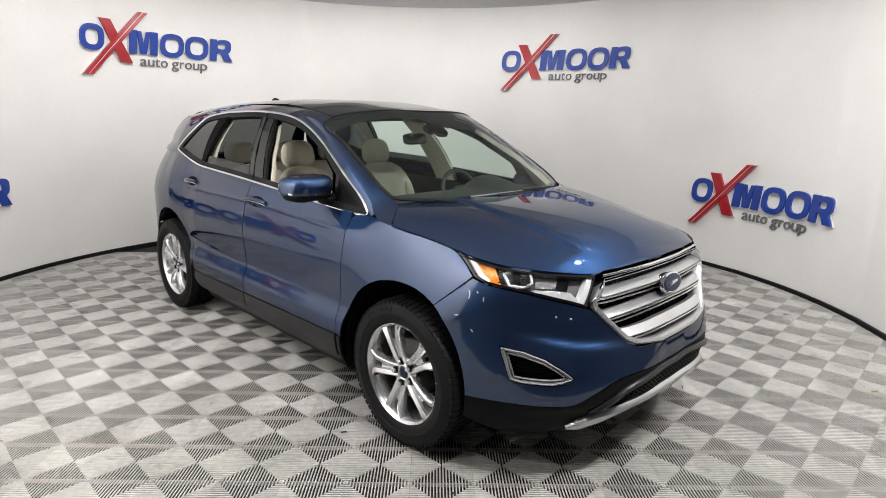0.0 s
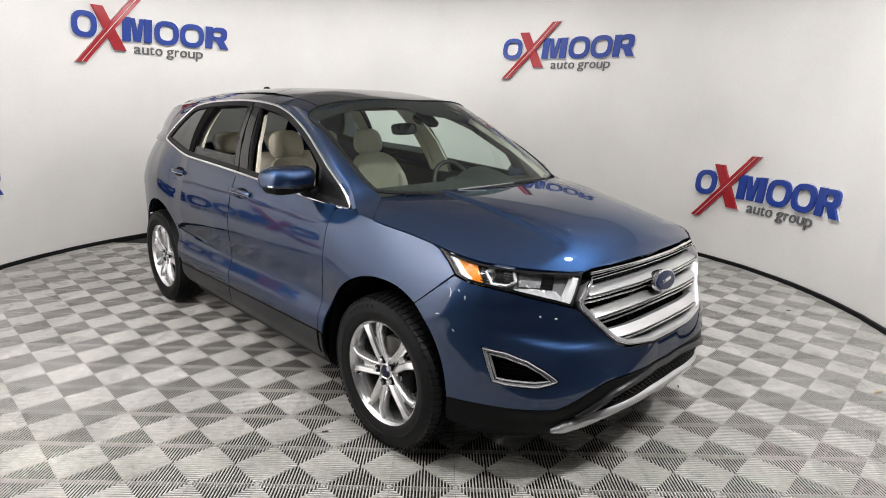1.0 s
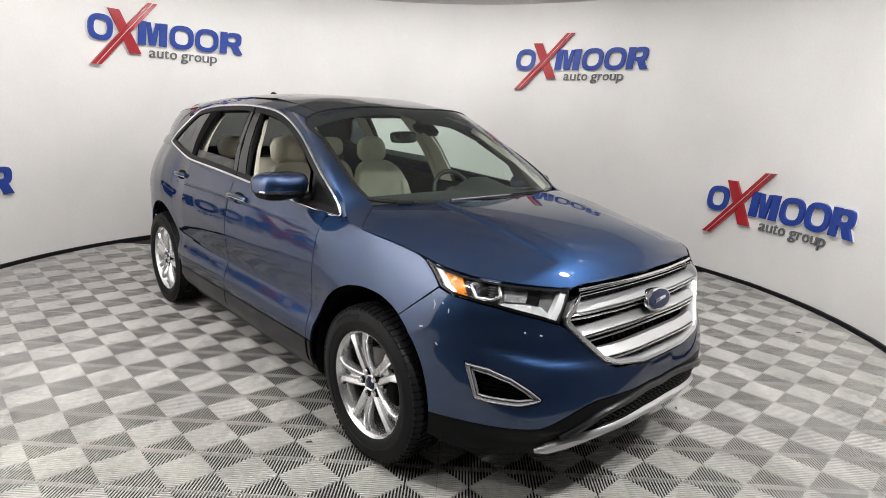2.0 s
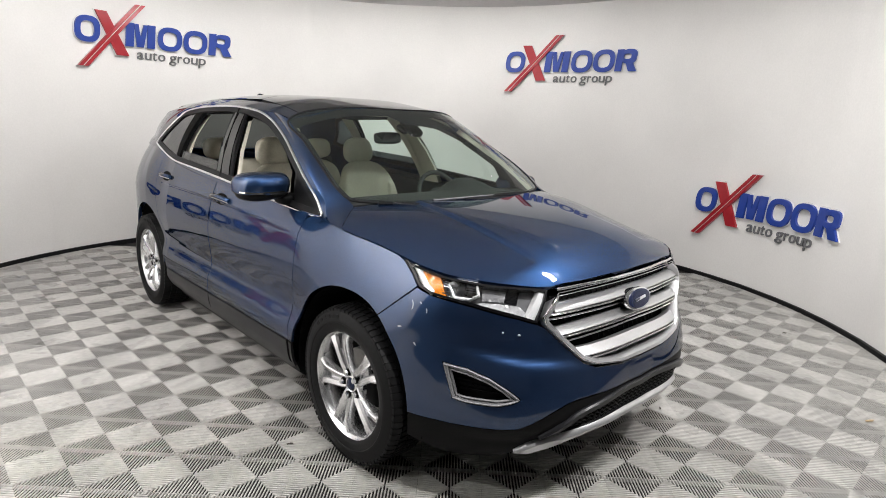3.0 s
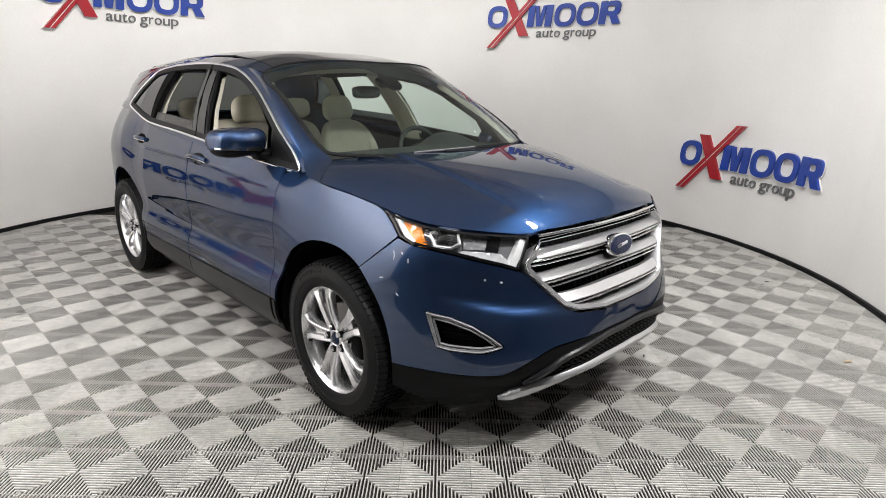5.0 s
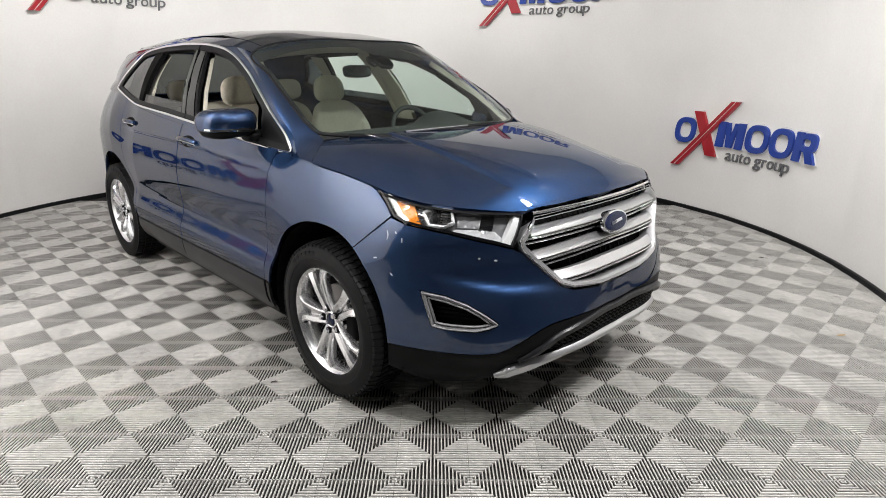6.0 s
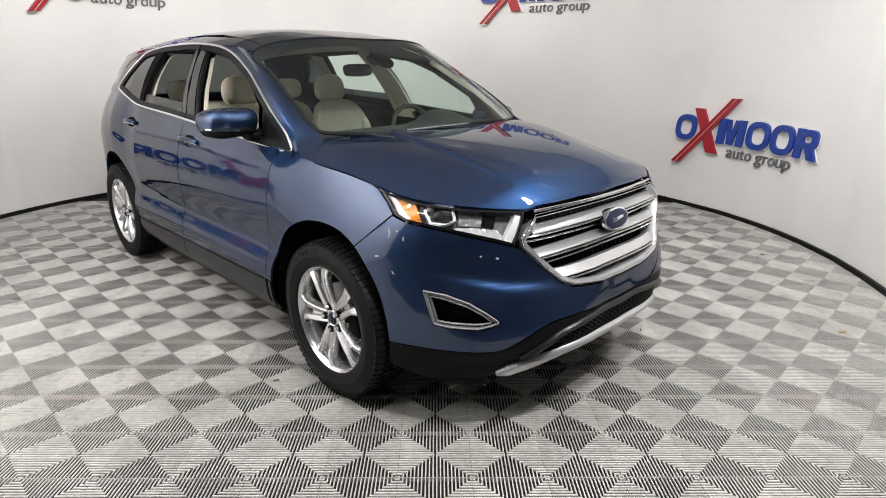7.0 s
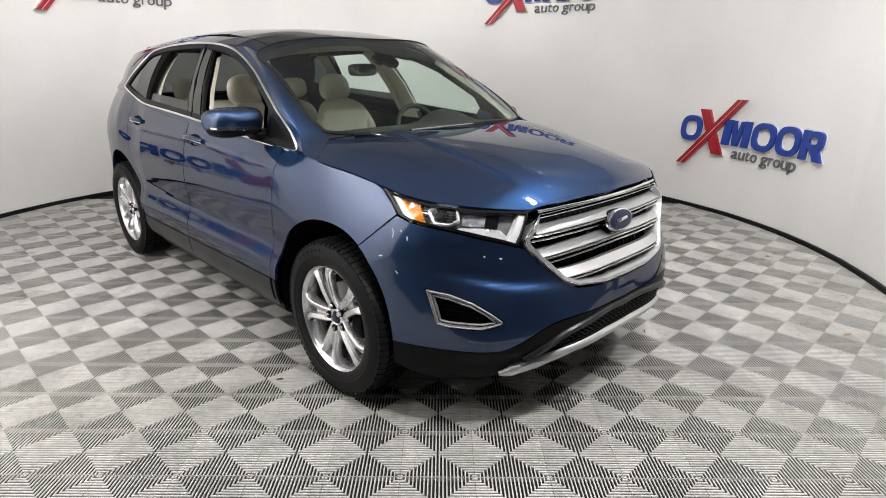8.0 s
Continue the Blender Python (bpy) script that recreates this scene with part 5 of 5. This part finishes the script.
w0 = build_wheel()
TRACK = 0.824
w0.matrix_basis = pose(AXLE, -TRACK, HUB_Z + 0.001)
copy_thing(w0, pose(-AXLE, -TRACK, HUB_Z + 0.001, 0, 33, 0)).parent = car
copy_thing(w0, pose(AXLE, TRACK, HUB_Z + 0.001, 0, 14, 180)).parent = car
copy_thing(w0, pose(-AXLE, TRACK, HUB_Z + 0.001, 0, 51, 180)).parent = car

# ---- wheel wells and underbody ----
for x0 in (AXLE, -AXLE):
    for flip in (1, -1):
        verts, faces = [], []
        n = 30
        for k in range(n + 1):
            a = radians(-12 + 204 * k / n)
            xw = x0 + 0.448 * math.cos(a)
            for yy in (0.50, min(0.925, float(np.interp(s_at_x(xw), OUT_S, OUT_Y)) - 0.035)):
                verts.append((xw, -flip * yy, HUB_Z + 0.466 * math.sin(a)))
        faces = [(2 * k, 2 * k + 1, 2 * k + 3, 2 * k + 2) for k in range(n)]
        c0 = len(verts)
        verts.append((x0, -flip * 0.50, HUB_Z))
        faces += [(2 * k, 2 * k + 2, c0) for k in range(n)]
        ob = new("wheel_well", mesh_of("wheel_well", verts, faces, M_DARK, False))
        ob.parent = car
        tagged(ob, "black wheel well liner")
part("underbody", box_bm(-0.93, 0.93, -0.86, 0.86, 0.20, 0.42, 0.02, 1), M_DARK, car, "dark floor pan")
part("engine_bay", box_bm(0.98, 2.08, -0.49, 0.49, 0.22, 0.93, 0.04, 1), M_DARK, car, "dark engine bay block")
part("front_beam", box_bm(1.86, 2.08, -0.56, 0.56, 0.24, 0.80, 0.05, 1), M_DARK, car, "dark crash beam behind the bumper")
part("undertray", box_bm(0.90, 2.04, -0.42, 0.42, 0.185, 0.22, 0.01, 1), M_DARK, car, "black undertray")
part("front_undertray", box_bm(1.84, 2.00, -0.46, 0.46, 0.215, 0.245, 0.01, 1), M_DARK, car, "black undertray behind the bumper")
part("rear_floor", box_bm(-2.2, -0.98, -0.49, 0.49, 0.26, 0.62, 0.04, 1), M_DARK, car, "dark luggage floor")
part("firewall", box_bm(0.93, 0.99, -0.86, 0.86, 0.24, 1.04, 0.01, 1), M_DARK, car, "dark bulkhead")

# ---- cabin ----
for y0 in (-0.38, 0.38):
    seat = blob("front_seat", (0.06 if y0 > 0 else 0.115, y0, 0.665), (0.27, 0.255, 0.095), M_LEATHER, car, 4.2, (0, -4, 0), "cream leather front seat with headrest")
    back = blob("seat_back", (-0.33, 0, 0.275), (0.085, 0.265, 0.325), M_LEATHER, seat, 3.6, (0, -13, 0), "cream leather backrest", taper=lambda x, y, z: (x + 0.05 * (abs(y) / 0.25) ** 4, y * (1 - 0.28 * max(z, 0) / 0.335), z))
    for sg in (-1, 1):
        blob("bolster", (-0.27, sg * 0.205, 0.22), (0.075, 0.05, 0.24), M_LEATHER, seat, 3, (0, -13, 0), "side bolster")
        blob("headrest_post", (-0.435, sg * 0.075, 0.575), (0.007, 0.007, 0.05), M_CHROME, seat, 2, (0, -8, 0), "chrome headrest post", n=8)
    blob("headrest", (-0.425, 0, 0.680), (0.066, 0.120, 0.102), M_LEATHER, seat, 2.7, (0, -6, 0), "cream leather headrest", taper=lambda x, y, z: (x, y * (1.04 - 0.10 * z / 0.118), z))
bench = blob("rear_seat", (-0.74, 0, 0.67), (0.27, 0.62, 0.10), M_LEATHER, car, 5, (0, -4, 0), "cream leather rear bench with headrests")
blob("bench_back", (-0.27, 0, 0.26), (0.085, 0.62, 0.30), M_LEATHER, bench, 4.5, (0, -14, 0), "cream leather bench back")
for y0 in (-0.44, 0.0, 0.44):
    blob("headrest", (-0.36, y0, 0.640), (0.055, 0.130, 0.085), M_LEATHER, bench, 3, (0, -8, 0), "cream leather headrest")
part("cargo_panel", box_bm(-1.30, -1.24, -0.66, 0.66, 0.4, 1.20, 0.01, 1), M_CABIN, car, "dark back of the rear seat")

rows = []
dash_profile = [(1.30, 1.100), (1.12, 1.135), (0.93, 1.152), (0.78, 1.138), (0.715, 1.085), (0.70, 0.95), (0.76, 0.80), (0.80, 0.62), (0.95, 0.45)]
ys = np.linspace(-0.80, 0.80, 33)
dp = curve(dash_profile, 5)
verts = []
for y in ys:
    hump = 0.080 * math.exp(-((y - 0.38) / 0.17) ** 4)
    for x, z in dp:
        verts.append((x - 0.10 * (abs(y) / 0.8) ** 3 * (x > 1.0) , y, z + hump * max(0, 1 - abs(x - 0.80) / 0.22) - 0.012 * (abs(y) / 0.8) ** 2))
m = len(dp)
faces = [(i * m + j, i * m + j + 1, (i + 1) * m + j + 1, (i + 1) * m + j) for i in range(len(ys) - 1) for j in range(m - 1)]
dash = new("dashboard", mesh_of("dashboard", verts, faces, M_CABIN, True))
dash.parent = car
tagged(dash, "dark grey soft dashboard")
for y in (-0.62, -0.1, 0.1, 0.64):
    part("air_vent", box_bm(-0.012, 0.01, -0.06, 0.06, -0.03, 0.03, 0.006, 1), M_SATIN, dash, "silver-edged air vent", pose_at=pose(0.708, y, 0.985, 0, 12, 0))
part("display", box_bm(-0.008, 0.008, -0.10, 0.10, -0.055, 0.055, 0.004, 1), M_GLOSS, dash, "dark display screen", pose_at=pose(0.705, 0.0, 0.905, 0, 10, 0))
part("console", box_bm(-0.25, 0.78, -0.11, 0.11, 0.42, 0.70, 0.04, 3), M_CABIN, car, "dark centre console with armrest")

sw = pose(0.555, 0.400, 1.062, 0, 66, 0)
pts = [sw @ Vector((0.176 * math.cos(a), 0.176 * math.sin(a), 0)) for a in np.linspace(0, 2 * math.pi, 48, endpoint=False)]
nrm = [sw.to_3x3() @ Vector((math.cos(a), math.sin(a), 0)) for a in np.linspace(0, 2 * math.pi, 48, endpoint=False)]
steer = sweep("steering_wheel", [tuple(p) for p in pts], [tuple(n) for n in nrm], [(0.016 * math.cos(a), 0.016 * math.sin(a)) for a in np.linspace(0, 2 * math.pi, 10, endpoint=False)], M_CABIN, car, "dark leather steering wheel with silver spokes", closed=True, smooth=60)
pad = blob("steering_pad", (0, 0, 0), (0.065, 0.075, 0.025), M_CABIN, steer, 3, label="steering wheel pad")
pad.matrix_basis = sw
for a in (90, -90, 0):
    part("steering_spoke", box_bm(0.05, 0.175, -0.02, 0.02, -0.006, 0.006, 0.004, 1), M_SATIN, steer, "silver spoke", pose_at=sw @ pose(0, 0, -0.004, 0, 0, a))
part("steering_column", box_bm(-0.02, 0.2, -0.035, 0.035, -0.035, 0.035, 0.02, 2), M_CABIN, steer, pose_at=pose(0.57, 0.400, 1.05, 0, 24, 0))

mirror = blob("rear_view_mirror", (0.575, -0.075, 1.458), (0.020, 0.118, 0.036), M_GLOSS, car, 4, (0, -12, 12), "black rear-view mirror")
blob("sensor_pod", (0.640, 0.06, 1.525), (0.075, 0.055, 0.020), M_GLOSS, car, 4.5, (0, 36, 8), "black sensor pod at the top of the windscreen")
blob("mirror_stem", (0.62, 0.0, 1.515), (0.05, 0.016, 0.02), M_GLOSS, car, 2.6, (0, 25, 0), "mirror stem")

# headliner, pillar trims, door cards
hl_poly = [(x, -float(rail(x)[0]) + 0.03) for x in np.linspace(-1.75, 0.44, 12)] + [(0.50, -0.50), (0.545, 0.0), (0.50, 0.50)] + [(x, float(rail(x)[0]) - 0.03) for x in np.linspace(0.44, -1.75, 12)]
patch("headliner", hl_poly, fn_roof, M_HEADLINE, car, "beige cloth headliner", step=0.08, gap=0, lift=-0.045, flange=0)
for flip in (1.0, -1.0):
    kw = dict(flip=flip)
    patch("b_pillar_trim", [(0.075, 1.10), (-0.04, 1.42), (-0.13, 1.575), (-0.25, 1.60), (-0.34, 1.60), (-0.29, 1.50), (-0.14, 1.10)], flank, M_BEIGE, car, "beige inner pillar trim", step=0.06, gap=0, lift=-0.055, flange=-0.035, **kw)
    chart_bar("pillar_trim_edge", [(0.062, 1.15), (-0.020, 1.36), (-0.085, 1.49), (-0.150, 1.57)], flank, [(-0.017, -0.012), (0.017, -0.012), (0.015, 0.004), (-0.013, 0.006)], M_BEIGE, car, "beige front edge of the door pillar trim", lift=-0.040, **kw)
    patch("c_pillar_trim", [(-0.86, 1.17), (-0.84, 1.58), (-1.0, 1.59), (-0.97, 1.18)], flank, M_BEIGE, car, "beige inner rear pillar trim", step=0.06, gap=0, lift=-0.06, flange=0, **kw)
    patch("door_card", [sx(0.92, 0.45), sx(-0.90, 0.45), sx(-1.12, 0.9), sx(-1.12, 1.18), sx(-0.5, 1.14), sx(0.2, 1.10), sx(0.95, 1.08)], wrap, M_CABIN, car, "dark inner door panels", step=0.06, gap=0, lift=-0.085, flange=-0.07, **kw)
    patch("header_rail", [(0.17, 1.553), (-0.09, 1.594), (-0.43, 1.606), (-0.82, 1.596), (-1.0, 1.572), (-1.0, 1.545), (-0.82, 1.565), (-0.43, 1.578), (-0.09, 1.565), (0.15, 1.53)], flank, M_BLACK, car, "black seal over the door openings", step=0.06, gap=0, lift=-0.03, flange=0, **kw)
    patch("corner_trim", [(1.05, 1.10), (0.78, 1.105), (0.70, 1.29), (0.45, 1.44), (0.52, 1.452), (0.98, 1.215)], flank, M_CABIN, car, "dark inner trim at the front corner of the door", step=0.06, gap=0, lift=-0.035, flange=-0.02, **kw)
    # seat belt webbing on the pillar
    P, N = at_chart(flank, np.linspace(-0.20, -0.10, 8), np.linspace(1.50, 1.12, 8), flip)
    sweep("seat_belt", P - N * 0.075, N, [(-0.022, 0), (0.022, 0), (0.022, 0.002), (-0.022, 0.002)], M_BEIGE, car, "beige seat belt webbing")
    # inner face of the windscreen pillar
    P, N = at_chart(screen, np.array([-0.756, -0.752, -0.742, -0.726, -0.700, -0.668]), np.array([0.1, 0.28, 0.48, 0.68, 0.86, 1.0]), flip, SCREEN_IN)
    sweep("pillar_trim", P - N * 0.03, N, [(-0.018, -0.03), (0.018, -0.03), (0.018, 0.0), (-0.018, 0.0)], M_BEIGE, car, "beige windscreen pillar trim")


# ---- floor: ribbed open tiles ----
TILE = 0.286
RINGS = 10


def tile_mesh():
    """One square tile: ribs run in nested angles round each of its four corners, unequal by axis to shape light and
    dark squares.
    """
    h, p = TILE / 2, TILE / 2 / RINGS
    verts, faces = [], []

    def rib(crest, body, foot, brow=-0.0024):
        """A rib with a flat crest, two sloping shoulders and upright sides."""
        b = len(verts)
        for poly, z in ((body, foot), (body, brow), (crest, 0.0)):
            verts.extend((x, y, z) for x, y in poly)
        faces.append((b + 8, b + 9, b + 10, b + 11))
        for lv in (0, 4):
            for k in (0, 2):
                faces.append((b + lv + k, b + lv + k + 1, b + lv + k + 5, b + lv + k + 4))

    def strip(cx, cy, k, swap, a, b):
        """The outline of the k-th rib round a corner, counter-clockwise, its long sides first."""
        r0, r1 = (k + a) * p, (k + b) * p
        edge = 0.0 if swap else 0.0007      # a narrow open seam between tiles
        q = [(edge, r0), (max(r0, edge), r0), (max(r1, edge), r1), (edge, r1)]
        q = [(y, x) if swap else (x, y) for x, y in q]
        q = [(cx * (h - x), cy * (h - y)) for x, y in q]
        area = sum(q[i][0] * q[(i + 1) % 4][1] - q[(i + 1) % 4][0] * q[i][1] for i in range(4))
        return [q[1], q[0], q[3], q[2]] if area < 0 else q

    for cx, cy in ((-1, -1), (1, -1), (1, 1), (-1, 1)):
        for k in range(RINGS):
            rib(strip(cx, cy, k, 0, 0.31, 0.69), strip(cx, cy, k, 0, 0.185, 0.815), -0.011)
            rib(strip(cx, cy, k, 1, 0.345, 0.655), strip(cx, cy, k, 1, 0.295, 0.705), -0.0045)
    # a thin web along two edges of the tile
    for a in (-h + 0.0012, h - 0.0012):
        w = 0.0008
        q = [(-h, a - w), (h, a - w), (h, a + w), (-h, a + w)]
        rib(q, q, -0.0195)
    return mesh_of("floor_tile", verts, faces, M_RIB)


floor = tagged(new("floor"), "light grey ribbed plastic garage floor tiles with worn dirty patches", "floor", kind="structure")
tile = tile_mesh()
near, rest = [], []
for i in range(-17, 15):
    for j in range(-14, 16):
        x, y = (i + 0.5) * TILE, (j + 0.5) * TILE
        rr = math.hypot(x - BOOTH[0], y - BOOTH[1])
        # tiles stop at the unseen bay, so the bumper reflects the dark ground
        if y > -0.9 and (rr < RADIUS + 0.20 or (E1[0] < x < E0[0] and y < BOOTH[1] - 2)):
            ahead = y > -0.6 and y < 4.3 and abs(x + 0.2) < 2.6 + 0.25 * max(y, 0)
            (near if ahead else rest).append((x, y))
near.sort(key=lambda p: p[1])
near, rest = near[:300], rest + near[300:]
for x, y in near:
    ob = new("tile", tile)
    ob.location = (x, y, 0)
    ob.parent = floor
src_v = np.array([v.co[:] for v in tile.vertices])
src_f = [tuple(p.vertices) for p in tile.polygons]
vs, fs = [], []
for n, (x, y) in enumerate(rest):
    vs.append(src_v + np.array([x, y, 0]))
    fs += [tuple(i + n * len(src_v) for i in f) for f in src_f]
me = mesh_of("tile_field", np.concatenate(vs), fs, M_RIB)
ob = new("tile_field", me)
ob.parent = floor
tagged(ob, "more of the same ribbed floor tiles", kind="stuff")


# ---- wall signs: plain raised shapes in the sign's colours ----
def ring_outline(w, h, n=40, power=2.6):
    e = 2 / power
    c = lambda v: math.copysign(abs(v) ** e, v)
    return [(w / 2 * c(math.cos(2 * math.pi * k / n)), h / 2 * c(math.sin(2 * math.pi * k / n))) for k in range(n)]


def raised(name, arc0, outer, mat, parent, label, depth=0.022, stand=0.012, inner=None):
    """A flat shape of some thickness, bent along the round wall. arc0: place along the wall; shapes in metres to the right and up from the floor."""
    outer = [tuple(p) for p in dense(np.array(outer), 0.06)] if inner is None else outer
    n = len(outer)
    verts, faces = [], []

    def place(u, z, d):
        a = (arc0 - u) / RADIUS
        r = wall_r(a) - stand - d
        return (BOOTH[0] + r * math.cos(a), BOOTH[1] + r * math.sin(a), z)

    loops = [outer] + ([inner] if inner is not None else [])
    for lp in loops:
        for d in (0.0, depth):
            verts += [place(u, z, d) for u, z in lp]
    for q in range(len(loops)):
        b = q * 2 * n
        for k in range(n):
            f = (b + k, b + (k + 1) % n, b + n + (k + 1) % n, b + n + k)
            faces.append(f if q == 0 else f[::-1])
    if inner is None:
        faces += [tuple(range(n, 2 * n)), tuple(range(n))[::-1]]
    else:
        for k in range(n):
            j = (k + 1) % n
            faces.append((n + k, n + j, 3 * n + j, 3 * n + k))
            faces.append((k, 2 * n + k, 2 * n + j, j))
    me = mesh_of(name, verts, faces, mat)
    bm = bmesh.new()
    bm.from_mesh(me)
    bmesh.ops.recalc_face_normals(bm, faces=bm.faces[:])
    bm.to_mesh(me)
    bm.free()
    ob = new(name, me)
    ob.parent = parent
    if label:
        tagged(ob, label)
    return ob


def glyph(ch):
    """A letter of the built-in font as a solid mesh."""
    cu = bpy.data.curves.new("letter", "FONT")
    cu.body = ch
    cu.extrude = 0.5
    cu.offset = 0.004
    cu.resolution_u = 4
    ob = bpy.data.objects.new("letter", cu)
    me = bpy.data.meshes.new_from_object(ob)
    bpy.data.objects.remove(ob)
    return me


def letter(ch, arc0, lean, u0, w, foot, parent):
    """One small letter, w wide, bent along the round wall."""
    me = glyph(ch)
    co = np.array([v.co for v in me.vertices])
    x0, x1 = co[:, 0].min(), co[:, 0].max()
    for v, (x, y, z) in zip(me.vertices, co):
        u, h = lean(u0 + w * (x - x0) / (x1 - x0), foot + 0.165 * y)
        a = (arc0 - u) / RADIUS
        r = wall_r(a) - 0.006 - 0.012 * (z + 0.5)
        v.co = (BOOTH[0] + r * math.cos(a), BOOTH[1] + r * math.sin(a), h)
    me.materials.clear()
    me.materials.append(M_GREY)
    ob = new("letter", me)
    ob.parent = parent
    tagged(ob, "small raised grey letter")


SLANT = 0.10


def sign(arc0, base, label):
    """One sign: its left end at arc0 along the wall, the foot of its large shapes at the height base."""
    top = new("wall_sign")
    lean = lambda u, z: (u + SLANT * (z - base - 0.13), z)

    def shape(nm, outline, mat, lab, inner=None, d=0.022, pad=0.0095):
        raised(nm, arc0, outline, mat, top, lab, d, 0.018, inner)
        grown = shrink(np.array(outline), -pad)
        raised("backing", arc0, [tuple(p) for p in grown], M_WHITE, top, "white acrylic backing edge", 0.008, 0.009, None if inner is None else [tuple(p) for p in shrink(np.array(inner), pad * 0.6)])

    for u0, u1 in ((0.0, 0.262), (0.905, 1.185), (1.205, 1.485)):
        w, c = u1 - u0, (u0 + u1) / 2
        o = [lean(c + x, base + 0.128 + y) for x, y in ring_outline(w, 0.268)]
        i = [lean(c + x, base + 0.128 + y) for x, y in ring_outline(w - 0.112, 0.162)]
        shape("ring", o, M_BLUE, "blue ring", i)
    for u0, u1 in ((0.545, 0.632), (0.786, 0.873)):
        shape("bar", [lean(u0, base), lean(u1, base), lean(u1, base + 0.255), lean(u0, base + 0.255)], M_BLUE, "blue upright bar")
    shape("wedge", [lean(0.672, base + 0.004), lean(0.746, base + 0.004), lean(0.784, base + 0.250), lean(0.740, base + 0.250), lean(0.709, base + 0.105), lean(0.678, base + 0.250), lean(0.634, base + 0.250)], M_BLUE, "blue notched wedge between two bars", pad=0.006)
    shape("bar", [lean(1.508, base), lean(1.592, base), lean(1.592, base + 0.255), lean(1.508, base + 0.255)], M_BLUE, "blue upright bar")
    o = [lean(1.672 + x, base + 0.172 + y) for x, y in ring_outline(0.190, 0.166, 40, 3)]
    i = [lean(1.650 + x, base + 0.172 + y) for x, y in ring_outline(0.100, 0.062, 40, 3)]
    shape("ring", o, M_BLUE, "small blue ring", i, pad=0.007)
    shape("leg", [lean(1.690, base), lean(1.790, base), lean(1.728, base + 0.100), lean(1.636, base + 0.100)], M_BLUE, "short blue slanting bar", d=0.021, pad=0.007)
    shape("cross_bar", [(0.430, base - 0.108), (0.560, base - 0.108), (0.345, base + 0.335), (0.225, base + 0.335)], M_RED, "wide red slanting bar", d=0.026)
    for du, wd in ((0.0, 0.046), (0.058, 0.046)):
        shape("long_bar", [(-0.005 + du, base - 0.255), (-0.005 + du + wd, base - 0.255), (0.672 + du + wd, base + 0.455), (0.672 + du, base + 0.455)], M_RED, "long thin red slanting bar", d=0.034, pad=0.0055)
    raised("white_line", arc0, [(0.041, base - 0.255), (0.053, base - 0.255), (0.730, base + 0.455), (0.718, base + 0.455)], M_WHITE, top, "thin white line between the red bars", 0.026, 0.020)
    u = 0.684
    for ch, w in zip("auto group", (0.075, 0.075, 0.050, 0.080, 0.0, 0.085, 0.050, 0.080, 0.078, 0.085)):
        if w:
            letter(ch, arc0, lean, u, w, base - 0.126, top)
            u += w + 0.014
        else:
            u += 0.034
    return tagged(top, label, "sign", "wall signs")


for arc0, base, lab in ((10.331, 2.232, "raised blue and red wall sign, high on the curved wall"), (4.815, 2.242, "raised blue and red wall sign, high on the curved wall"), (2.043, 0.722, "raised blue and red wall sign, low on the curved wall"), (13.06, 0.70, "raised blue and red wall sign, low on the curved wall")):
    sign(arc0, base, lab)


# ---- scraps on the floor ----
def scrap(x, y, turn, size, mat):
    bm = bmesh.new()
    n = 14
    vs = []
    for k in range(n):
        a = 2 * math.pi * k / n
        r = size * (0.55 + 0.45 * random.random())
        vs.append(bm.verts.new((r * 1.8 * math.cos(a), 0.55 * r * math.sin(a), 0.004 + 0.006 * random.random())))
    c = bm.verts.new((0, 0, 0.010))
    for k in range(n):
        bm.faces.new((vs[k], vs[(k + 1) % n], c))
    r = bmesh.ops.extrude_face_region(bm, geom=bm.faces[:])
    bmesh.ops.translate(bm, vec=(0, 0, -0.003), verts=[g for g in r["geom"] if isinstance(g, bmesh.types.BMVert)])
    if mat is M_SCRAP:
        ob = part("dry_leaf", bm, mat, None, "", pose_at=pose(x, y, 0.0, 0, 0, turn))
        return tagged(ob, "small dry tan leaf scrap lying on the floor", "leaf", "floor scraps")
    ob = part("floor_scrap", bm, mat, None, "", pose_at=pose(x, y, 0.0, 0, 0, turn))
    return tagged(ob, "tiny dark scrap of dirt lying on the floor", "scrap", "floor scraps")


scrap(2.26, 1.25, 20, 0.022, M_SCRAP)
for x, y, turn, size in ((-1.93, 1.45, 40, 0.011), (-0.93, 0.70, 10, 0.012), (1.07, 1.27, 75, 0.010), (2.56, 2.69, 0, 0.014), (-0.38, 0.21, 120, 0.010)):
    scrap(x, y, turn, size, M_SPECK)
